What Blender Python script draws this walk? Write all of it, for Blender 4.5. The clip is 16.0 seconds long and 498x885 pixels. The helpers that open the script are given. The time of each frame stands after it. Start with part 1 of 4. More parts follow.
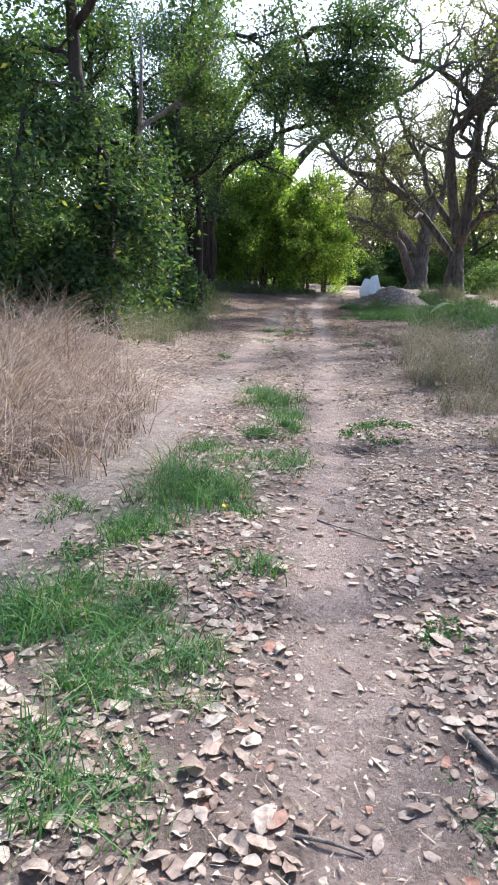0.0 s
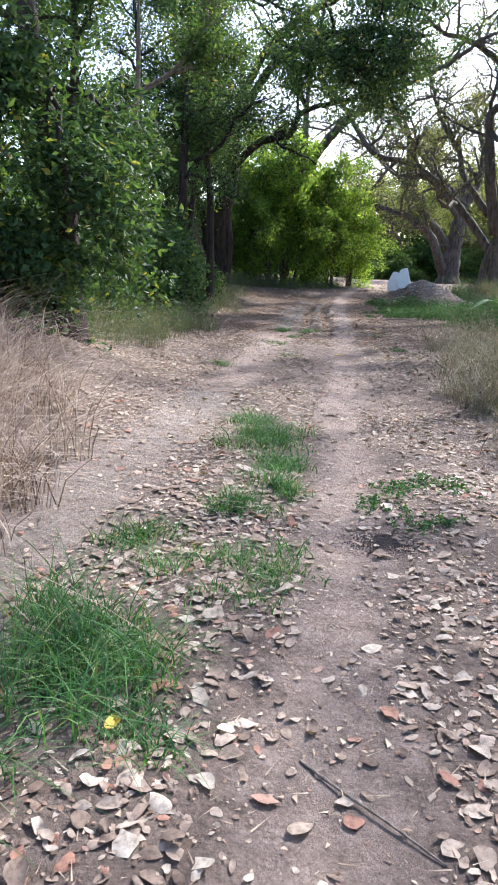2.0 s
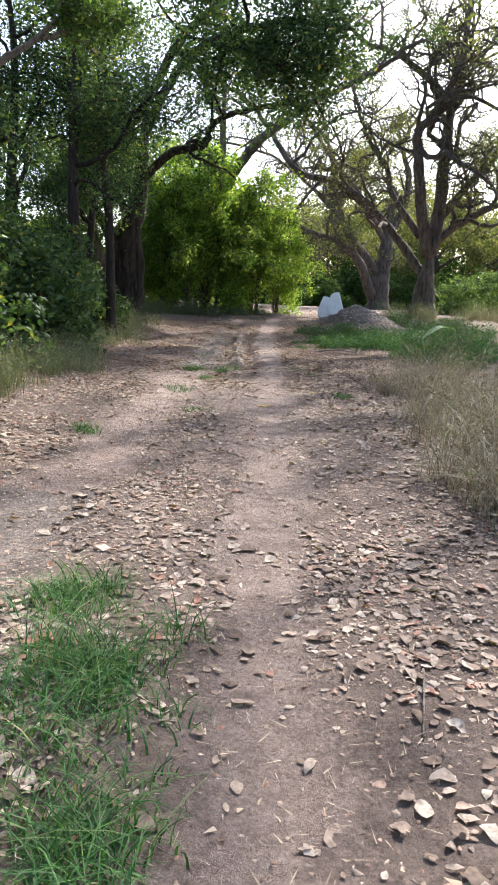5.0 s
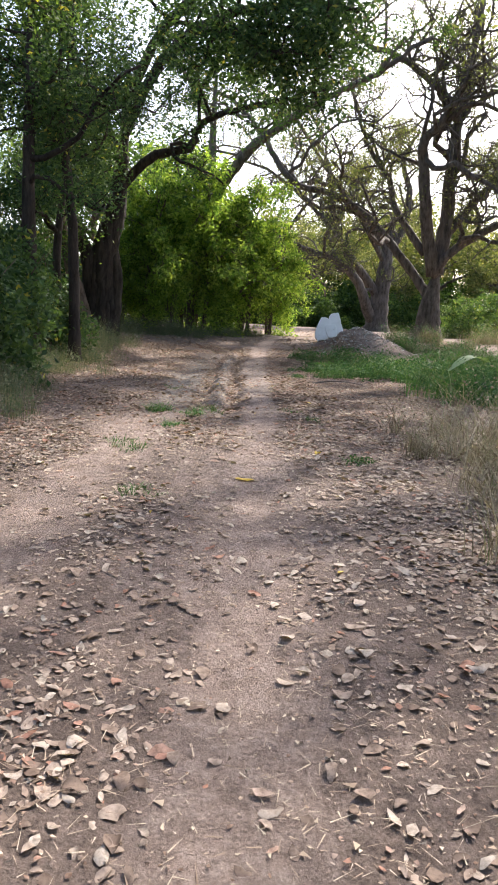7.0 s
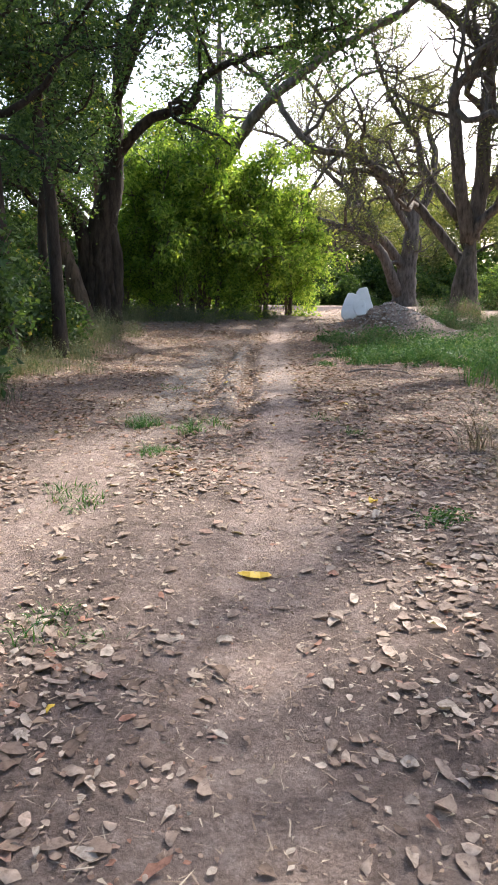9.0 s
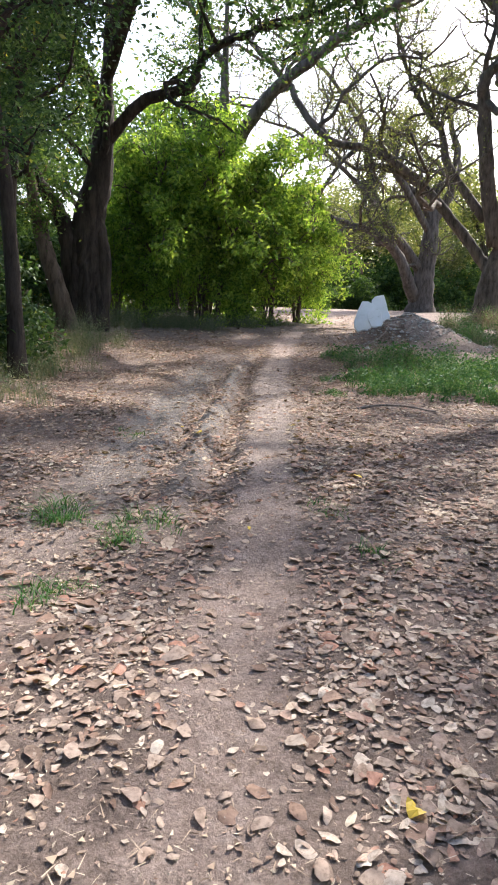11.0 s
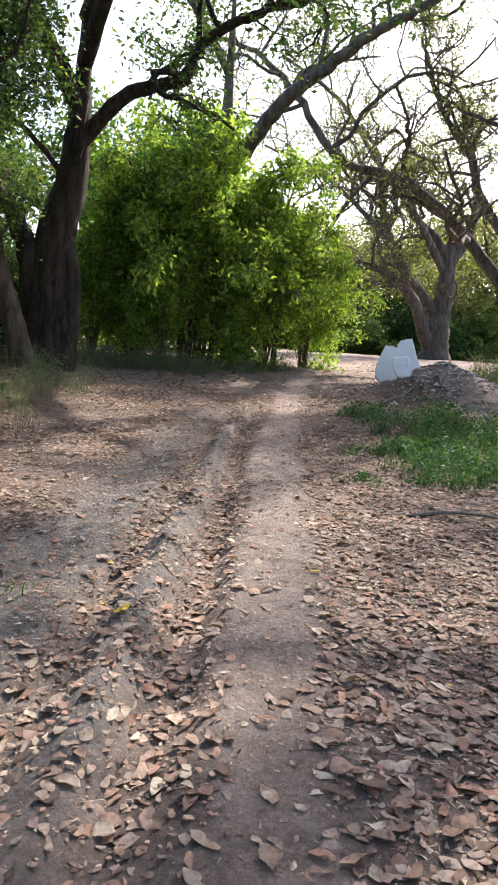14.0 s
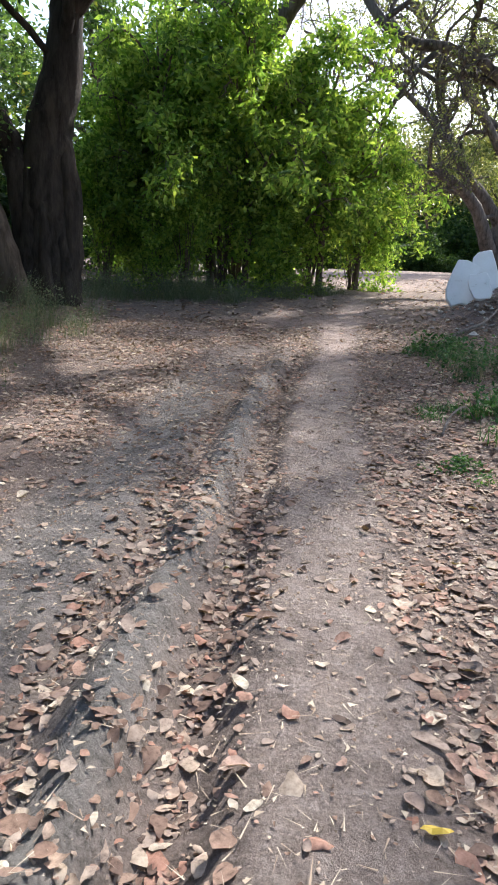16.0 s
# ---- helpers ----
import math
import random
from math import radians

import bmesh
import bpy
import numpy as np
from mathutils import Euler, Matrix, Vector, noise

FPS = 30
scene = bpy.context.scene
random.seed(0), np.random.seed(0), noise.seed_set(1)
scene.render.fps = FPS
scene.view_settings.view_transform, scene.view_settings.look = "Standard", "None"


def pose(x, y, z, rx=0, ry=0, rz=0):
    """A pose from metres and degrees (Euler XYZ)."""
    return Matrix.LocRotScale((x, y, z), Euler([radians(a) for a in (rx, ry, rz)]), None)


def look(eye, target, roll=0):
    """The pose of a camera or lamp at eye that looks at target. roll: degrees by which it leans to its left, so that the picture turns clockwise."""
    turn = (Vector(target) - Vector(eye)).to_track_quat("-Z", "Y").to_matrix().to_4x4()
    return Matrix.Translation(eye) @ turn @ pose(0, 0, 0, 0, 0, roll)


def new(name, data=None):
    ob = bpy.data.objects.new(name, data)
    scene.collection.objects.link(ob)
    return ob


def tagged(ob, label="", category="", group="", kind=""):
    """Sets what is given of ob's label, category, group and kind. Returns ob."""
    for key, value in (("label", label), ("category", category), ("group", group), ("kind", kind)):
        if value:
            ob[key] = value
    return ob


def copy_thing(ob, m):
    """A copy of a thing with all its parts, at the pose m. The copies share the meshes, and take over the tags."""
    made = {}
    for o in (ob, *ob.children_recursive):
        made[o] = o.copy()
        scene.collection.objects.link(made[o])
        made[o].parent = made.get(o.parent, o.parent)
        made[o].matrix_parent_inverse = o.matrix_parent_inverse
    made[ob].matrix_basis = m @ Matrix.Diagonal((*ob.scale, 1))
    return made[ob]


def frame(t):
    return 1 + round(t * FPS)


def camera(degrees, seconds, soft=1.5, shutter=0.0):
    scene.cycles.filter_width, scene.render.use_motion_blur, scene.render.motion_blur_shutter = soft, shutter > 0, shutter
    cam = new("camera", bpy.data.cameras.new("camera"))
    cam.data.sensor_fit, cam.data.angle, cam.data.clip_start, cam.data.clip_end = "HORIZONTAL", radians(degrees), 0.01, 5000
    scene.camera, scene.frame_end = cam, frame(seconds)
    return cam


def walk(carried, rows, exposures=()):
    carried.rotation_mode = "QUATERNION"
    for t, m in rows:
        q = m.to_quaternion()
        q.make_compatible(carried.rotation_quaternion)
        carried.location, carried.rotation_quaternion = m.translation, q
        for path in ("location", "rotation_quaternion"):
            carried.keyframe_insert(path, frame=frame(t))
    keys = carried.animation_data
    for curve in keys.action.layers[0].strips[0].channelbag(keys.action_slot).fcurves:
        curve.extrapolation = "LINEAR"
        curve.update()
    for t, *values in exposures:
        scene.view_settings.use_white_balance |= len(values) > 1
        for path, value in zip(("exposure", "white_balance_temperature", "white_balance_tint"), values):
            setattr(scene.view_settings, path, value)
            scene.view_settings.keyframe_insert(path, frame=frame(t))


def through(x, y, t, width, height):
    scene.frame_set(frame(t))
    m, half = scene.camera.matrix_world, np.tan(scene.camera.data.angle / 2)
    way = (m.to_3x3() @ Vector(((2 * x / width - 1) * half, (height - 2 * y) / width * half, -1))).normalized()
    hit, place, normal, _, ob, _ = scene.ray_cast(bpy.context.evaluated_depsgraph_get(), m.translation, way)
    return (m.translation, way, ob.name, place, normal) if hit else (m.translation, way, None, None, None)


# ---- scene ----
cam = camera(39.1, 16.0, soft=1.8)
PATH = [
    (0, (0.057, 0.332, 1.4), (0.052, 2.277, 0.935), 2.8),
    (0.5, (0.139, 0.944, 1.347), (0.169, 2.878, 0.838), 2.9),
    (1, (0.255, 1.614, 1.354), (0.319, 3.563, 0.909), 3.2),
    (1.5, (0.327, 2.281, 1.349), (0.318, 4.21, 0.821), 3.8),
    (2, (0.394, 2.96, 1.353), (0.322, 4.899, 0.867), 3.2),
    (2.5, (0.511, 3.598, 1.36), (0.457, 5.544, 0.898), 1.7),
    (3, (0.554, 4.237, 1.358), (0.557, 6.192, 0.933), 0.4),
    (3.5, (0.633, 4.859, 1.337), (0.622, 6.818, 0.936), -0.3),
    (4, (0.663, 5.541, 1.305), (0.708, 7.512, 0.968), 0.5),
    (4.5, (0.722, 6.157, 1.245), (0.842, 8.127, 0.922), 2.1),
    (4.7, (0.736, 6.422, 1.24), (0.852, 8.377, 0.832), 2.7),
    (6.8, (1.095, 9.736, 1.301), (1.202, 11.712, 1.011), 2.3),
    (7, (1.101, 9.995, 1.277), (1.234, 11.96, 0.929), 3.3),
    (7.5, (1.135, 10.671, 1.272), (1.353, 12.626, 0.912), 1.5),
    (8, (1.175, 11.355, 1.262), (1.307, 13.313, 0.878), 0.3),
    (8.5, (1.213, 12.094, 1.254), (1.293, 14.051, 0.849), 0.4),
    (9, (1.353, 12.807, 1.221), (1.415, 14.766, 0.822), 0.6),
    (9.2, (1.381, 13.069, 1.218), (1.441, 15.032, 0.843), 0.2),
    (11.3, (1.751, 15.777, 1.516), (1.786, 17.731, 1.092), 1.9),
    (11.5, (1.746, 16.016, 1.487), (1.783, 17.967, 1.051), 1.2),
    (12, (1.716, 16.731, 1.462), (1.823, 18.69, 1.078), 0.4),
    (12.5, (1.708, 17.446, 1.481), (1.766, 19.413, 1.126), 2.3),
    (13, (1.688, 18.11, 1.477), (1.733, 20.074, 1.101), 2.4),
    (13.5, (1.776, 18.789, 1.483), (1.817, 20.758, 1.136), 3.2),
    (14, (1.846, 19.49, 1.449), (1.885, 21.468, 1.155), 3.7),
    (14.5, (1.938, 20.239, 1.439), (2.042, 22.209, 1.108), 2.9),
    (15, (1.944, 20.907, 1.426), (2.079, 22.846, 0.953), 1.7),
    (15.5, (1.969, 21.664, 1.414), (1.982, 23.615, 0.973), 0.4),
    (16, (1.962, 22.349, 1.42), (1.879, 24.281, 0.909), 1.6),
]
walk(cam, [(t, look(eye, target, roll)) for t, eye, target, roll in PATH],
     exposures=((0, 1.42, 5850, 12), (3, 1.42, 5900, 11), (4.7, 1.38, 6250, 11), (8, 1.42, 6650, 13), (9, 1.57, 6650, 13), (11.5, 1.6, 6450, 12), (13, 1.6, 6600, 13), (15, 1.48, 6450, 11), (16, 1.5, 6100, 10)))

# ---- world, sun ----
SUN_EL, SUN_AZ = radians(42), radians(32)     # azimuth from +y towards +x
sky_world = bpy.data.worlds.new("sky")
scene.world = sky_world
sky_world.use_nodes = True
wn = sky_world.node_tree
sky = wn.nodes.new("ShaderNodeTexSky")
sky.sky_type = "NISHITA"
sky.sun_disc = False
sky.sun_elevation, sky.sun_rotation = SUN_EL, SUN_AZ
sky.air_density, sky.dust_density, sky.ozone_density = 1.0, 3.0, 1.5
wn.links.new(sky.outputs[0], wn.nodes["Background"].inputs[0])
wn.nodes["Background"].inputs[1].default_value = 0.14
sun = new("sun", bpy.data.lights.new("sun", "SUN"))
sun.data.energy, sun.data.angle, sun.data.color = 3.6, radians(1.0), (1.0, 0.95, 0.87)
to_sun = Vector((math.sin(SUN_AZ) * math.cos(SUN_EL), math.cos(SUN_AZ) * math.cos(SUN_EL), math.sin(SUN_EL)))
sun.matrix_world = look(to_sun * 50, (0, 0, 0))

# ---- materials ----


def material(name, rough=0.8):
    m = bpy.data.materials.new(name)
    m.use_nodes = True
    b = m.node_tree.nodes["Principled BSDF"]
    b.inputs["Roughness"].default_value = rough
    b.inputs["Specular IOR Level"].default_value = 0.25
    return m, m.node_tree, b


def node(tree, kind, **values):
    n = tree.nodes.new(kind)
    for k, v in values.items():
        n.inputs[k].default_value = v
    return n


def noise_tex(tree, scale, detail=4.0, rough=0.6, coords="Object"):
    c = tree.nodes.new("ShaderNodeTexCoord")
    n = node(tree, "ShaderNodeTexNoise", Scale=scale, Detail=detail, Roughness=rough)
    tree.links.new(c.outputs[coords], n.inputs["Vector"])
    return n.outputs["Fac"]


def ramp(tree, fac, stops):
    r = tree.nodes.new("ShaderNodeValToRGB")
    e = r.color_ramp.elements
    while len(e) < len(stops):
        e.new(0.5)
    for el, (p, c) in zip(e, stops):
        el.position, el.color = p, (*c, 1)
    tree.links.new(fac, r.inputs[0])
    return r.outputs[0]


def mixed(tree, fac, a, b, mode="MIX"):
    m = tree.nodes.new("ShaderNodeMix")
    m.data_type, m.blend_type = "RGBA", mode
    for sock, v in ((m.inputs[0], fac), (m.inputs[6], a), (m.inputs[7], b)):
        if isinstance(v, (int, float)):
            sock.default_value = v
        elif isinstance(v, tuple):
            sock.default_value = (*v, 1)
        else:
            tree.links.new(v, sock)
    return m.outputs[2]


def bump(tree, bsdf, height, strength=0.5, distance=0.02):
    b = node(tree, "ShaderNodeBump", Strength=strength, Distance=distance)
    tree.links.new(height, b.inputs["Height"])
    tree.links.new(b.outputs[0], bsdf.inputs["Normal"])


def leaf_material(name, stops, through=0.4, rough=0.55, mottle=False):
    """Thin leaves: a colour of its own for each, with light shining through."""
    m, t, b = material(name, rough)
    g = t.nodes.new("ShaderNodeNewGeometry")
    col = ramp(t, g.outputs["Random Per Island"], stops)
    blot = noise_tex(t, 1.3, 2)
    col = mixed(t, 0.35, col, ramp(t, blot, [(0.3, (0.55, 0.55, 0.5)), (0.7, (1.3, 1.3, 1.2))]), "MULTIPLY")
    if mottle:
        col = mixed(t, 0.7, col, ramp(t, noise_tex(t, 35, 4, 0.7), [(0.33, (0.35, 0.31, 0.29)), (0.5, (0.95, 0.93, 0.92)), (0.68, (1.35, 1.35, 1.35))]), "MULTIPLY")
    t.links.new(col, b.inputs["Base Color"])
    if through:
        tr = t.nodes.new("ShaderNodeBsdfTranslucent")
        t.links.new(mixed(t, 1.0, col, (1.5, 1.45, 0.6), "MULTIPLY"), tr.inputs[0])
        mix = node(t, "ShaderNodeMixShader", Fac=through)
        t.links.new(b.outputs[0], mix.inputs[1])
        t.links.new(tr.outputs[0], mix.inputs[2])
        t.links.new(mix.outputs[0], t.nodes["Material Output"].inputs[0])
    return m


def bark_material(name, dark, light, scale=6.0):
    m, t, b = material(name, 0.9)
    c = t.nodes.new("ShaderNodeTexCoord")
    mp = t.nodes.new("ShaderNodeMapping")
    mp.inputs["Scale"].default_value = (1, 1, 0.22)
    t.links.new(c.outputs["Object"], mp.inputs[0])
    n = node(t, "ShaderNodeTexNoise", Scale=scale, Detail=7.0, Roughness=0.7)
    t.links.new(mp.outputs[0], n.inputs["Vector"])
    big = noise_tex(t, 0.9, 3)
    col = ramp(t, n.outputs["Fac"], [(0.35, dark), (0.62, light)])
    col = mixed(t, 0.5, col, ramp(t, big, [(0.35, (0.6, 0.6, 0.62)), (0.65, (1.2, 1.15, 1.1))]), "MULTIPLY")
    t.links.new(col, b.inputs["Base Color"])
    bump(t, b, n.outputs["Fac"], 0.9, 0.05)
    return m


def earth_material():
    m, t, b = material("earth", 0.95)
    worn = t.nodes.new("ShaderNodeAttribute")
    worn.attribute_name = "worn"
    grey = t.nodes.new("ShaderNodeAttribute")
    grey.attribute_name = "clay"
    fine, mid, big = noise_tex(t, 45, 10, 0.8), noise_tex(t, 7, 9, 0.78), noise_tex(t, 0.7, 3)
    soil = ramp(t, mid, [(0.32, (0.125, 0.094, 0.078)), (0.52, (0.235, 0.178, 0.15)), (0.7, (0.33, 0.26, 0.222))])
    bare = ramp(t, mid, [(0.32, (0.24, 0.178, 0.15)), (0.52, (0.355, 0.272, 0.232)), (0.7, (0.44, 0.352, 0.308))])
    clay = ramp(t, mid, [(0.35, (0.16, 0.148, 0.135)), (0.65, (0.34, 0.315, 0.29))])
    edge = t.nodes.new("ShaderNodeMath")
    edge.operation = "MULTIPLY_ADD"
    edge.use_clamp = True
    t.links.new(noise_tex(t, 3.5, 8, 0.75), edge.inputs[0])
    edge.inputs[1].default_value = 2.4
    shift = node(t, "ShaderNodeMath")
    shift.operation = "MULTIPLY_ADD"
    t.links.new(worn.outputs["Fac"], shift.inputs[0])
    shift.inputs[1].default_value, shift.inputs[2].default_value = 1.6, -1.75
    t.links.new(shift.outputs[0], edge.inputs[2])
    col = mixed(t, edge.outputs[0], soil, bare)
    col = mixed(t, grey.outputs["Fac"], col, clay)
    col = mixed(t, 0.6, col, ramp(t, fine, [(0.33, (0.35, 0.34, 0.33)), (0.5, (0.95, 0.95, 0.95)), (0.68, (1.6, 1.58, 1.55))]), "MULTIPLY")
    col = mixed(t, 0.5, col, ramp(t, big, [(0.35, (0.75, 0.74, 0.74)), (0.65, (1.15, 1.14, 1.12))]), "MULTIPLY")
    t.links.new(col, b.inputs["Base Color"])
    bump(t, b, mixed(t, 0.5, mid, fine), 1.0, 0.05)
    return m


EARTH = earth_material()
PALE_LITTER = leaf_material("dry_leaf_pale", [(0.0, (0.17, 0.12, 0.095)), (0.25, (0.29, 0.215, 0.175)), (0.6, (0.40, 0.32, 0.27)), (0.88, (0.54, 0.465, 0.40)), (0.97, (0.36, 0.19, 0.14))], 0.12, 0.75, True)
RED_LITTER = leaf_material("dry_leaf_red", [(0.0, (0.10, 0.07, 0.058)), (0.14, (0.19, 0.125, 0.10)), (0.3, (0.29, 0.19, 0.145)), (0.42, (0.38, 0.30, 0.25)), (0.55, (0.31, 0.235, 0.20)), (0.66, (0.36, 0.19, 0.14)), (0.8, (0.47, 0.385, 0.31)), (0.9, (0.27, 0.17, 0.13)), (1.0, (0.60, 0.52, 0.42))], 0.12, 0.8, True)
YELLOW_LEAF = leaf_material("yellow_leaf", [(0.0, (0.62, 0.42, 0.04)), (1.0, (0.68, 0.50, 0.10))], 0.2, 0.5)
STRAW = leaf_material("straw", [(0.0, (0.26, 0.18, 0.13)), (0.5, (0.45, 0.35, 0.26)), (1.0, (0.58, 0.49, 0.38))], 0.0, 0.8)
DRY_GRASS = leaf_material("dry_grass", [(0.0, (0.13, 0.085, 0.075)), (0.5, (0.36, 0.27, 0.23)), (1.0, (0.64, 0.53, 0.46))], 0.1, 0.8)
DRY_WEED = leaf_material("dry_weed", [(0.0, (0.13, 0.10, 0.08)), (0.45, (0.30, 0.25, 0.19)), (0.8, (0.48, 0.42, 0.34)), (1.0, (0.15, 0.20, 0.08))], 0.12, 0.8)
GREY_WEED = leaf_material("grey_green_weed", [(0.0, (0.08, 0.115, 0.065)), (0.5, (0.15, 0.185, 0.11)), (1.0, (0.27, 0.26, 0.18))], 0.2, 0.7)
GRASS = leaf_material("grass", [(0.0, (0.035, 0.10, 0.035)), (0.5, (0.065, 0.17, 0.055)), (0.93, (0.13, 0.26, 0.08)), (1.0, (0.33, 0.31, 0.16))], 0.3)
WEED = leaf_material("weed_leaf", [(0.0, (0.035, 0.09, 0.035)), (0.6, (0.065, 0.16, 0.06)), (1.0, (0.14, 0.24, 0.08))], 0.3)
LEAF = leaf_material("leaf", [(0.0, (0.035, 0.075, 0.03)), (0.5, (0.085, 0.15, 0.055)), (0.97, (0.16, 0.25, 0.08)), (1.0, (0.45, 0.40, 0.08))], 0.42)
THICKET_LEAF = leaf_material("thicket_leaf", [(0.0, (0.026, 0.058, 0.028)), (0.5, (0.06, 0.115, 0.05)), (0.97, (0.115, 0.19, 0.07)), (1.0, (0.42, 0.38, 0.08))], 0.38)
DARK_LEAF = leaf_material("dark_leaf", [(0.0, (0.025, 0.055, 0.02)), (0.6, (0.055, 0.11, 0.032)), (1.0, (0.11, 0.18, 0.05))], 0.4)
BRIGHT_LEAF = leaf_material("climber_leaf", [(0.0, (0.08, 0.16, 0.04)), (0.5, (0.21, 0.34, 0.08)), (1.0, (0.42, 0.52, 0.15))], 0.6)
OLIVE_LEAF = leaf_material("acacia_leaf", [(0.0, (0.09, 0.12, 0.05)), (0.6, (0.17, 0.20, 0.085)), (1.0, (0.34, 0.34, 0.16))], 0.45)
BARK = bark_material("bark_grey", (0.05, 0.042, 0.036), (0.17, 0.145, 0.125))
BARK_DARK = bark_material("bark_dark", (0.02, 0.016, 0.013), (0.075, 0.06, 0.05))
BARK_BROWN = bark_material("bark_brown", (0.055, 0.04, 0.03), (0.20, 0.15, 0.115))
TWIG = bark_material("dead_wood", (0.16, 0.13, 0.11), (0.38, 0.32, 0.27), 20)


def plaster_material():
    m, t, b = material("white_concrete", 0.85)
    n, f = noise_tex(t, 3.0, 6, 0.7), noise_tex(t, 40, 4)
    col = ramp(t, n, [(0.28, (0.42, 0.38, 0.34)), (0.40, (0.80, 0.80, 0.78)), (0.7, (0.88, 0.88, 0.87))])
    t.links.new(col, b.inputs["Base Color"])
    bump(t, b, f, 0.4, 0.01)
    return m


CONCRETE = plaster_material()


def rubble_material():
    m, t, b = material("rubble", 0.95)
    g = t.nodes.new("ShaderNodeNewGeometry")
    col = ramp(t, g.outputs["Random Per Island"], [(0.0, (0.28, 0.245, 0.215)), (0.6, (0.42, 0.38, 0.34)), (1.0, (0.58, 0.54, 0.49))])
    n = noise_tex(t, 30, 5)
    col = mixed(t, 0.5, col, ramp(t, n, [(0.3, (0.6, 0.6, 0.6)), (0.7, (1.2, 1.2, 1.2))]), "MULTIPLY")
    t.links.new(col, b.inputs["Base Color"])
    bump(t, b, n, 0.6, 0.02)
    return m


RUBBLE = rubble_material()

# ---- mesh helpers ----


def tri_mesh(name, verts, tris, mat, smooth=False):
    me = bpy.data.meshes.new(name)
    verts, tris = np.asarray(verts, np.float32), np.asarray(tris, np.int32)
    me.vertices.add(len(verts))
    me.vertices.foreach_set("co", verts.ravel())
    me.loops.add(tris.size)
    me.loops.foreach_set("vertex_index", tris.ravel())
    me.polygons.add(len(tris))
    me.polygons.foreach_set("loop_start", np.arange(0, tris.size, 3, dtype=np.int32))
    me.polygons.foreach_set("use_smooth", np.full(len(tris), smooth))
    me.update(calc_edges=True)
    me.materials.append(mat)
    return me


def part(name, me, parent, label=""):
    ob = new(name, me)
    ob.parent = parent
    return tagged(ob, label=label)


def joined(pieces):
    """One vertex and triangle array from many."""
    vs, ts, n = [], [], 0
    for v, t in pieces:
        vs.append(np.asarray(v, float))
        ts.append(np.asarray(t) + n)
        n += len(v)
    return np.concatenate(vs), np.concatenate(ts)


def tube(path, radii, sides=6, seed=0, rough=0.0):
    """A tapered limb along a path."""
    path, radii = np.asarray(path, float), np.asarray(radii, float)
    tan = np.gradient(path, axis=0)
    tan /= np.linalg.norm(tan, axis=1)[:, None] + 1e-9
    ref = np.where(np.abs(tan[:, 2:3]) > 0.9, [[1.0, 0, 0]], [[0, 0, 1.0]])
    a = np.cross(tan, ref)
    a /= np.linalg.norm(a, axis=1)[:, None] + 1e-9
    for i in range(1, len(a)):
        a[i] = a[i - 1] - tan[i] * (a[i - 1] @ tan[i])
        a[i] /= np.linalg.norm(a[i]) + 1e-9
    b = np.cross(tan, a)
    ang = np.arange(sides) * 2 * np.pi / sides
    r = radii[:, None] * np.ones(sides)
    if rough:
        r = r * (1 + rough * np.random.RandomState(seed).uniform(-1, 1, r.shape))
    v = path[:, None] + r[..., None] * (np.cos(ang)[None, :, None] * a[:, None] + np.sin(ang)[None, :, None] * b[:, None])
    n = len(path)
    i, j = np.meshgrid(np.arange(n - 1), np.arange(sides), indexing="ij")
    p, q = i * sides + j, i * sides + (j + 1) % sides
    t = np.concatenate([np.stack([p, q, q + sides], -1).reshape(-1, 3), np.stack([p, q + sides, p + sides], -1).reshape(-1, 3)])
    caps = [[(n - 1) * sides, (n - 1) * sides + k, (n - 1) * sides + k + 1] for k in range(1, sides - 1)]
    caps += [[0, k + 1, k] for k in range(1, sides - 1)]
    return v.reshape(-1, 3), np.concatenate([t, caps])


def spline(points, per=5):
    """A smooth line through a few points."""
    p = np.asarray(points, float)
    p = np.concatenate([2 * p[:1] - p[1:2], p, 2 * p[-1:] - p[-2:-1]])
    out = []
    for i in range(1, len(p) - 2):
        for u in np.arange(per) / per:
            out.append(0.5 * (2 * p[i] + (p[i + 1] - p[i - 1]) * u + (2 * p[i - 1] - 5 * p[i] + 4 * p[i + 1] - p[i + 2]) * u * u
                              + (3 * p[i] - p[i - 1] - 3 * p[i + 1] + p[i + 2]) * u ** 3))
    return np.array(out + [p[-2]])


def unit(v):
    return v / (np.linalg.norm(v, axis=-1, keepdims=True) + 1e-9)


def blades(rng, centres, size, aspect=0.42, droop=0.4, spread=1.0):
    """Leaves, each two folded triangles, at the places given."""
    n = len(centres)
    d = unit(rng.normal(size=(n, 3)) * (1, 1, 0.6 * spread) - (0, 0, droop))
    s = unit(np.cross(d, rng.normal(size=(n, 3))))
    up = np.cross(d, s)
    ln = size * rng.uniform(0.6, 1.3, (n, 1))
    w = ln * aspect * rng.uniform(0.7, 1.2, (n, 1)) * 0.5
    mid = centres + d * ln * 0.45
    v = np.stack([centres, mid + s * w + up * w * 0.35, centres + d * ln, mid - s * w + up * w * 0.35], 1).reshape(-1, 3)
    k = np.arange(n)[:, None] * 4
    t = np.concatenate([k + [0, 1, 2], k + [0, 2, 3]])
    return v, t


